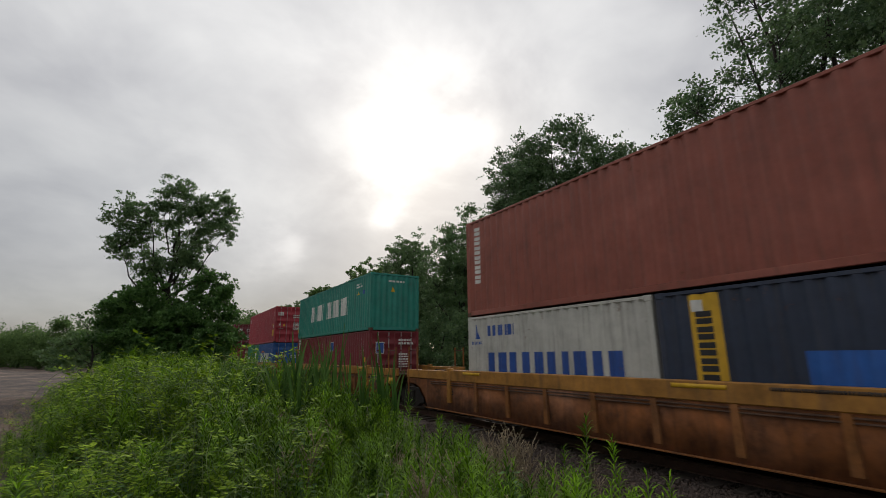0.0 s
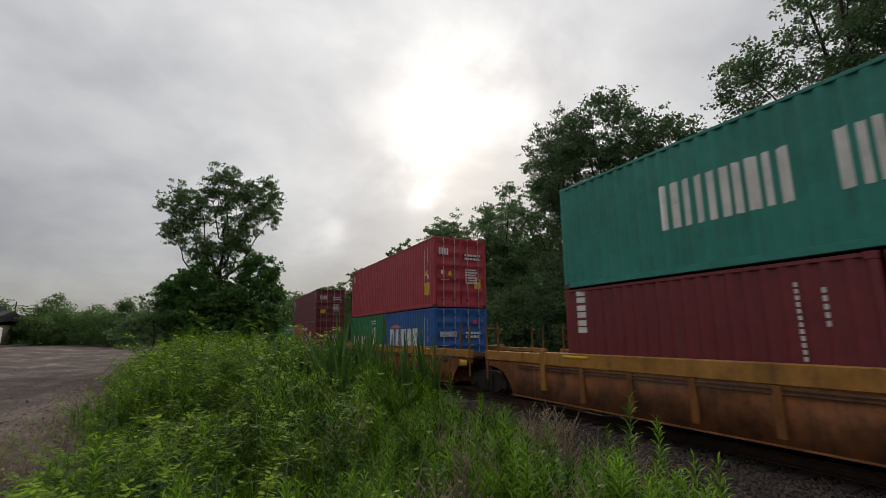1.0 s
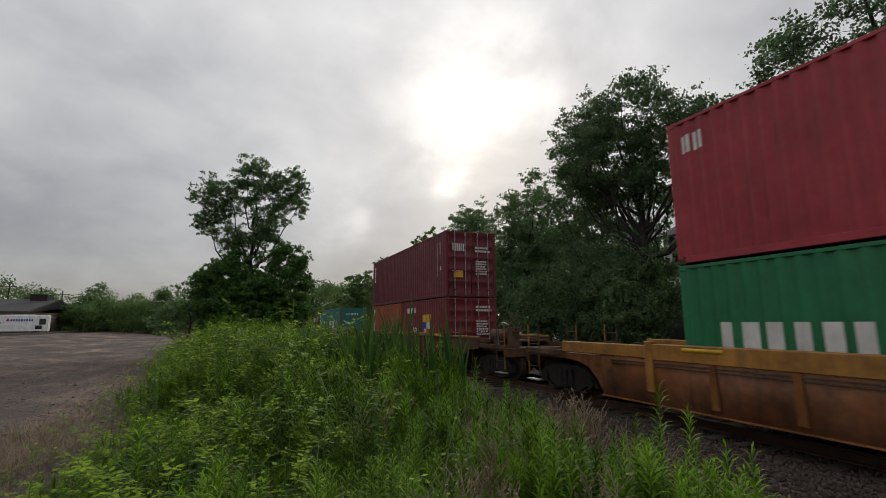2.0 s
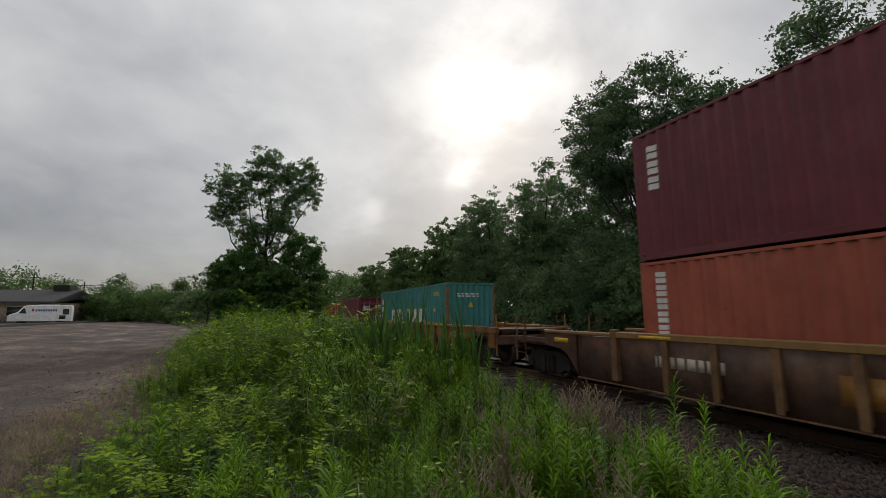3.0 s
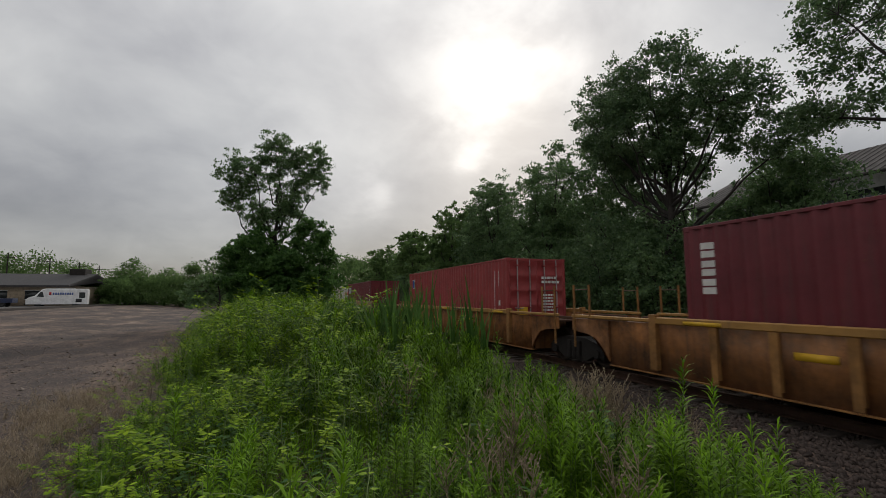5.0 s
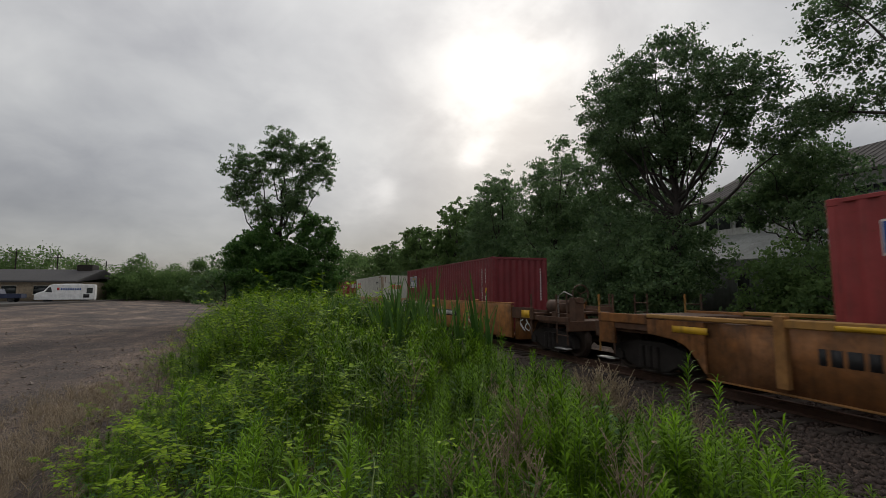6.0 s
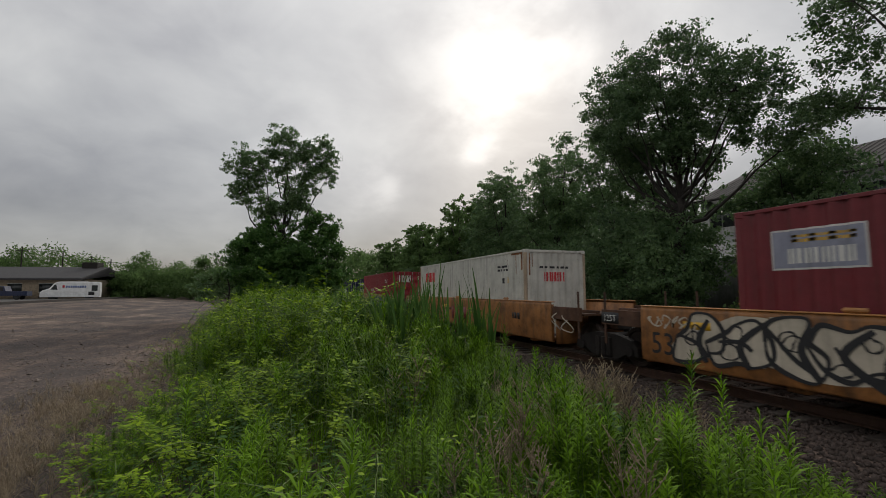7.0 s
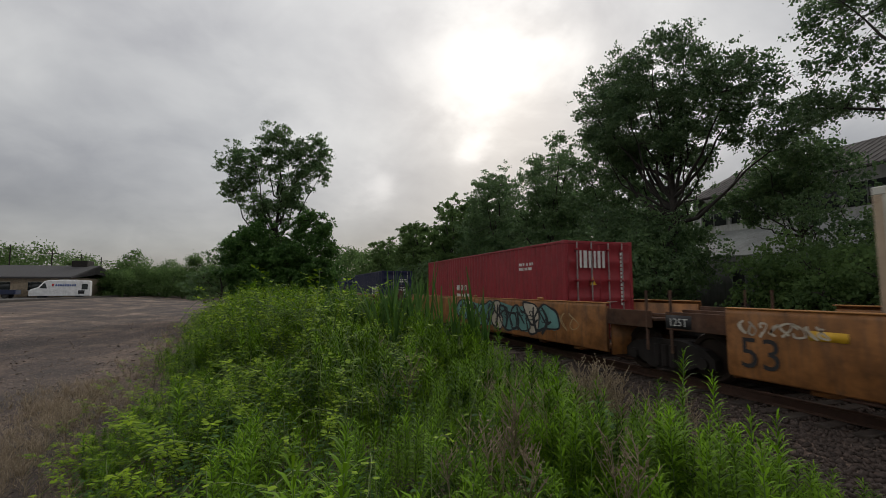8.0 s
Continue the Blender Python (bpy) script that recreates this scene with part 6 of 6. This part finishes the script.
def build_lot():
    kerb = Geo()
    kerb.box(-24.35, -24.0, -20, 118, 0.6, 1.04, c=0.03)
    tagged(part("kerb", kerb, plain("dark_weathered_kerb", (0.045, 0.038, 0.034), 0.9)), "dark weathered concrete kerb along the lot", "kerb", kind="structure")
    slab = Geo().box(-120, -24.352, -20, 140, 0.7, 0.9)
    tagged(part("pavement", slab, plain("worn_asphalt", (0.075, 0.072, 0.07), 0.9, 0, 0.2, 1.0)), "worn grey asphalt of the parking lot", "pavement", kind="structure")
    # low commercial building
    b = thing("commercial_building", "low tan building with a long dark roof", "building", m=pose(-37.6, 84, 0.9, 0, 0, -8))
    part("wall", Geo().box(-22, 9.2, 0, 14, 0, 2.9), TAN_WALL, b)
    part("roof", Geo().prism([(-0.8, 2.75), (7, 4.75), (14.8, 2.75), (14.8, 2.95), (7, 5.0), (-0.8, 3.0)], 0, -23, 9.9), DARK_ROOF, b, "long dark shingle roof")
    for k in range(7):
        x = -19 + 4 * k
        w = part("window", Geo().box(x - 0.9, x + 0.9, -0.05, -0.004, 1.0, 2.2), GLASS_DARK, b)
        part("window_frame", Geo().box(x - 0.97, x + 0.97, -0.08, -0.053, 2.2, 2.28).box(x - 0.97, x + 0.97, -0.08, -0.053, 0.92, 1.0), WHITE, w)
    part("yellow_panel", Geo().box(6.4, 8.2, -0.06, -0.005, 0.5, 2.0), YELLOW, b, "faded yellow wall panel")
    part("rooftop_unit", Geo().box(6.4, 8.6, 6, 8, 4.55, 5.75, c=0.05), IRON, b, "dark rooftop unit")


build_lot()


def wheel_geo(r, w):
    g = Geo()
    a = np.linspace(0, 2 * np.pi, 19)
    prof = [(0, 0.0), (0.02, r * 0.55), (0.0, r * 0.62), (0.0, r * 0.9), (0.03, r), (w - 0.03, r), (w, r * 0.9), (w, 0.0)]
    v = np.array([[(s, q * np.cos(t), q * np.sin(t)) for s, q in prof] for t in a])
    n = len(prof)
    i, j = np.meshgrid(np.arange(18), np.arange(n - 1), indexing="ij")
    return g.add(v.reshape(-1, 3), np.stack([i * n + j, i * n + j + 1, (i + 1) * n + j + 1, (i + 1) * n + j], -1).reshape(-1, 4))


def vehicle(name, label, m, length, width, side, paint, glass_outline, category):
    """A vehicle from its side outline: x across, y along, front at +y."""
    root = thing(name, label, category, m=m)
    bm = bmesh.new()
    rows = []
    for x, inset in ((-width / 2, 0.12), (-width / 2 + 0.08, 0.0), (width / 2 - 0.08, 0.0), (width / 2, 0.12)):
        cy, cz = length / 2, 1.0
        rows.append([bm.verts.new((x, cy + (y - cy) * (1 - inset * 0.35), cz + (z - cz) * (1 - inset * 0.5))) for y, z in side])
    n = len(side)
    for a, b in zip(rows, rows[1:]):
        for i in range(n):
            bm.faces.new((a[i], a[(i + 1) % n], b[(i + 1) % n], b[i]))
    bm.faces.new(rows[0][::-1])
    bm.faces.new(rows[-1])
    bmesh.ops.recalc_face_normals(bm, faces=bm.faces)
    me = bpy.data.meshes.new("body")
    bm.to_mesh(me)
    bm.free()
    me.materials.append(paint)
    part("body", me, None, root)
    for s in (-1, 1):
        x = s * (width / 2 + 0.004)
        for o in glass_outline:
            part("window", Geo().prism(o, 0, x, x + s * 0.006), GLASS_DARK, root)
        for y in (length * 0.19, length * 0.8):
            w = part("wheel", wheel_geo(0.36, 0.22), RUBBER, root)
            w.matrix_basis = pose(s * (width / 2 - 0.02), y, 0.36, 0, 0, 0 if s < 0 else 180)
        part("headlight", Geo().box(min(s * 0.55, s * 0.8), max(s * 0.55, s * 0.8), length - 0.02, length + 0.02, 0.75, 0.95, c=0.015), WHITE, root)
    part("bumper", Geo().box(-width / 2 + 0.05, width / 2 - 0.05, length - 0.02, length + 0.08, 0.35, 0.6, c=0.03), RUBBER, root)
    return root


def build_vehicles():
    van_white = painted("white_van_paint", (0.72, 0.72, 0.72), 0.0, 0.35, 0.1, 0.1)
    side = [(0.0, 0.4), (0.0, 2.45), (0.15, 2.6), (4.6, 2.62), (5.1, 2.45), (5.7, 1.65), (6.45, 1.35), (6.68, 1.1), (6.7, 0.42)]
    van = vehicle("delivery_van", "white high-roof cargo van with dark lettering bars", pose(-24.9, 80.2, 0.72, 0, 0, 100), 6.7, 2.0, side, van_white, [[(4.75, 1.45), (4.95, 2.2), (5.15, 2.15), (5.55, 1.5)], [(0.25, 1.3), (0.25, 2.1), (0.95, 2.1), (0.95, 1.3)]], "van")
    for s in (-1, 1):
        x = s * 1.006
        for k in range(9):
            y = 1.6 + 0.26 * k
            part("side_mark", Geo().box(min(x, x + s * 0.006), max(x, x + s * 0.006), y, y + 0.17, 1.75, 2.05), BLUE, van)
        part("side_mark", Geo().box(min(x, x + s * 0.006), max(x, x + s * 0.006), 4.1 - 0.1, 4.1 + 0.15, 1.75, 2.1), RED, van)
        part("side_mark", Geo().box(min(x, x + s * 0.006), max(x, x + s * 0.006), 0.6, 1.3, 0.7, 1.2), BLACK, van)
    part("roof_rack", Geo().box(-0.7, 0.7, 1.6, 3.6, 2.62, 2.72, c=0.02), STEEL, van)
    truck_side = [(0.0, 0.5), (0.0, 1.1), (2.1, 1.12), (2.3, 1.75), (3.6, 1.78), (4.2, 1.15), (5.3, 1.02), (5.4, 0.5)]
    vehicle("pickup_truck", "dark blue pickup truck parked by the building", pose(-31.2, 75.2, 0.9, 0, 0, 95), 5.4, 1.9, truck_side, painted("dark_blue_car_paint", (0.02, 0.03, 0.07), 0, 0.3), [[(2.35, 1.15), (2.45, 1.65), (3.5, 1.66), (3.95, 1.15)]], "pickup")
    car_side = [(0.0, 0.4), (0.0, 0.95), (0.7, 1.05), (1.2, 1.42), (2.7, 1.45), (3.4, 1.0), (4.3, 0.85), (4.45, 0.4)]
    vehicle("parked_car", "orange-red car parked beside the pickup", pose(-34.5, 66.0, 0.9, 0, 0, 75), 4.45, 1.8, car_side, painted("orange_car_paint", (0.45, 0.08, 0.03), 0, 0.3), [[(0.95, 1.02), (1.25, 1.36), (2.6, 1.38), (3.2, 1.0)]], "car")
    vehicle("parked_car", "silver car parked beside the building", pose(-37.0, 73.0, 0.9, 0, 0, 75), 4.45, 1.8, car_side, painted("silver_car_paint", (0.35, 0.36, 0.37), 0, 0.3), [[(0.95, 1.02), (1.25, 1.36), (2.6, 1.38), (3.2, 1.0)]], "car")


build_vehicles()


def build_poles():
    pole = thing("utility_pole", "grey wooden utility pole with a crossarm", "utility pole", "utility poles", pose(-49.4, 114.8, 0.8))
    part("pole", Geo().tube([(0, 0, -0.3), (0, 0, 5), (0, 0, 10.2)], [0.16, 0.14, 0.1], 8, cap=True), BARK, pole)
    part("crossarm", Geo().box(-1.1, 1.1, -0.06, 0.06, 9.3, 9.42, c=0.01), BARK, pole)
    for x in (-1.0, -0.4, 0.4, 1.0):
        part("insulator", Geo().tube([(x, 0, 9.42), (x, 0, 9.5), (x, 0, 9.56)], [0.03, 0.05, 0.03], 6, cap=True), STEEL, pole)
    for x, y, s in ((-43.4, 117, -0.6), (-39, 119, -1.3), (-35.7, 120, -1.9)):
        copy_thing(pole, pose(x, y, 0.8 + s))


build_poles()


# ---- the train and how it runs ----
LOADS = build_loads()
CARS = build_cars()
SPEED, BRAKE = 22.30, -0.044


def travelled(t):
    return SPEED * t + 0.5 * BRAKE * t * t


def motions():
    times = [0.5 * k for k in range(17)]
    for ob, x, y, z in LOADS + CARS:
        walk(ob, [(t, pose(x, y - travelled(t), z)) for t in times])
    for ob, dy in TRUCKS:
        walk(ob, [(k / 30, pose(0, dy, RAIL + 0.4826, math.degrees(travelled(k / 30) / 0.4826))) for k in range(241)])


motions()
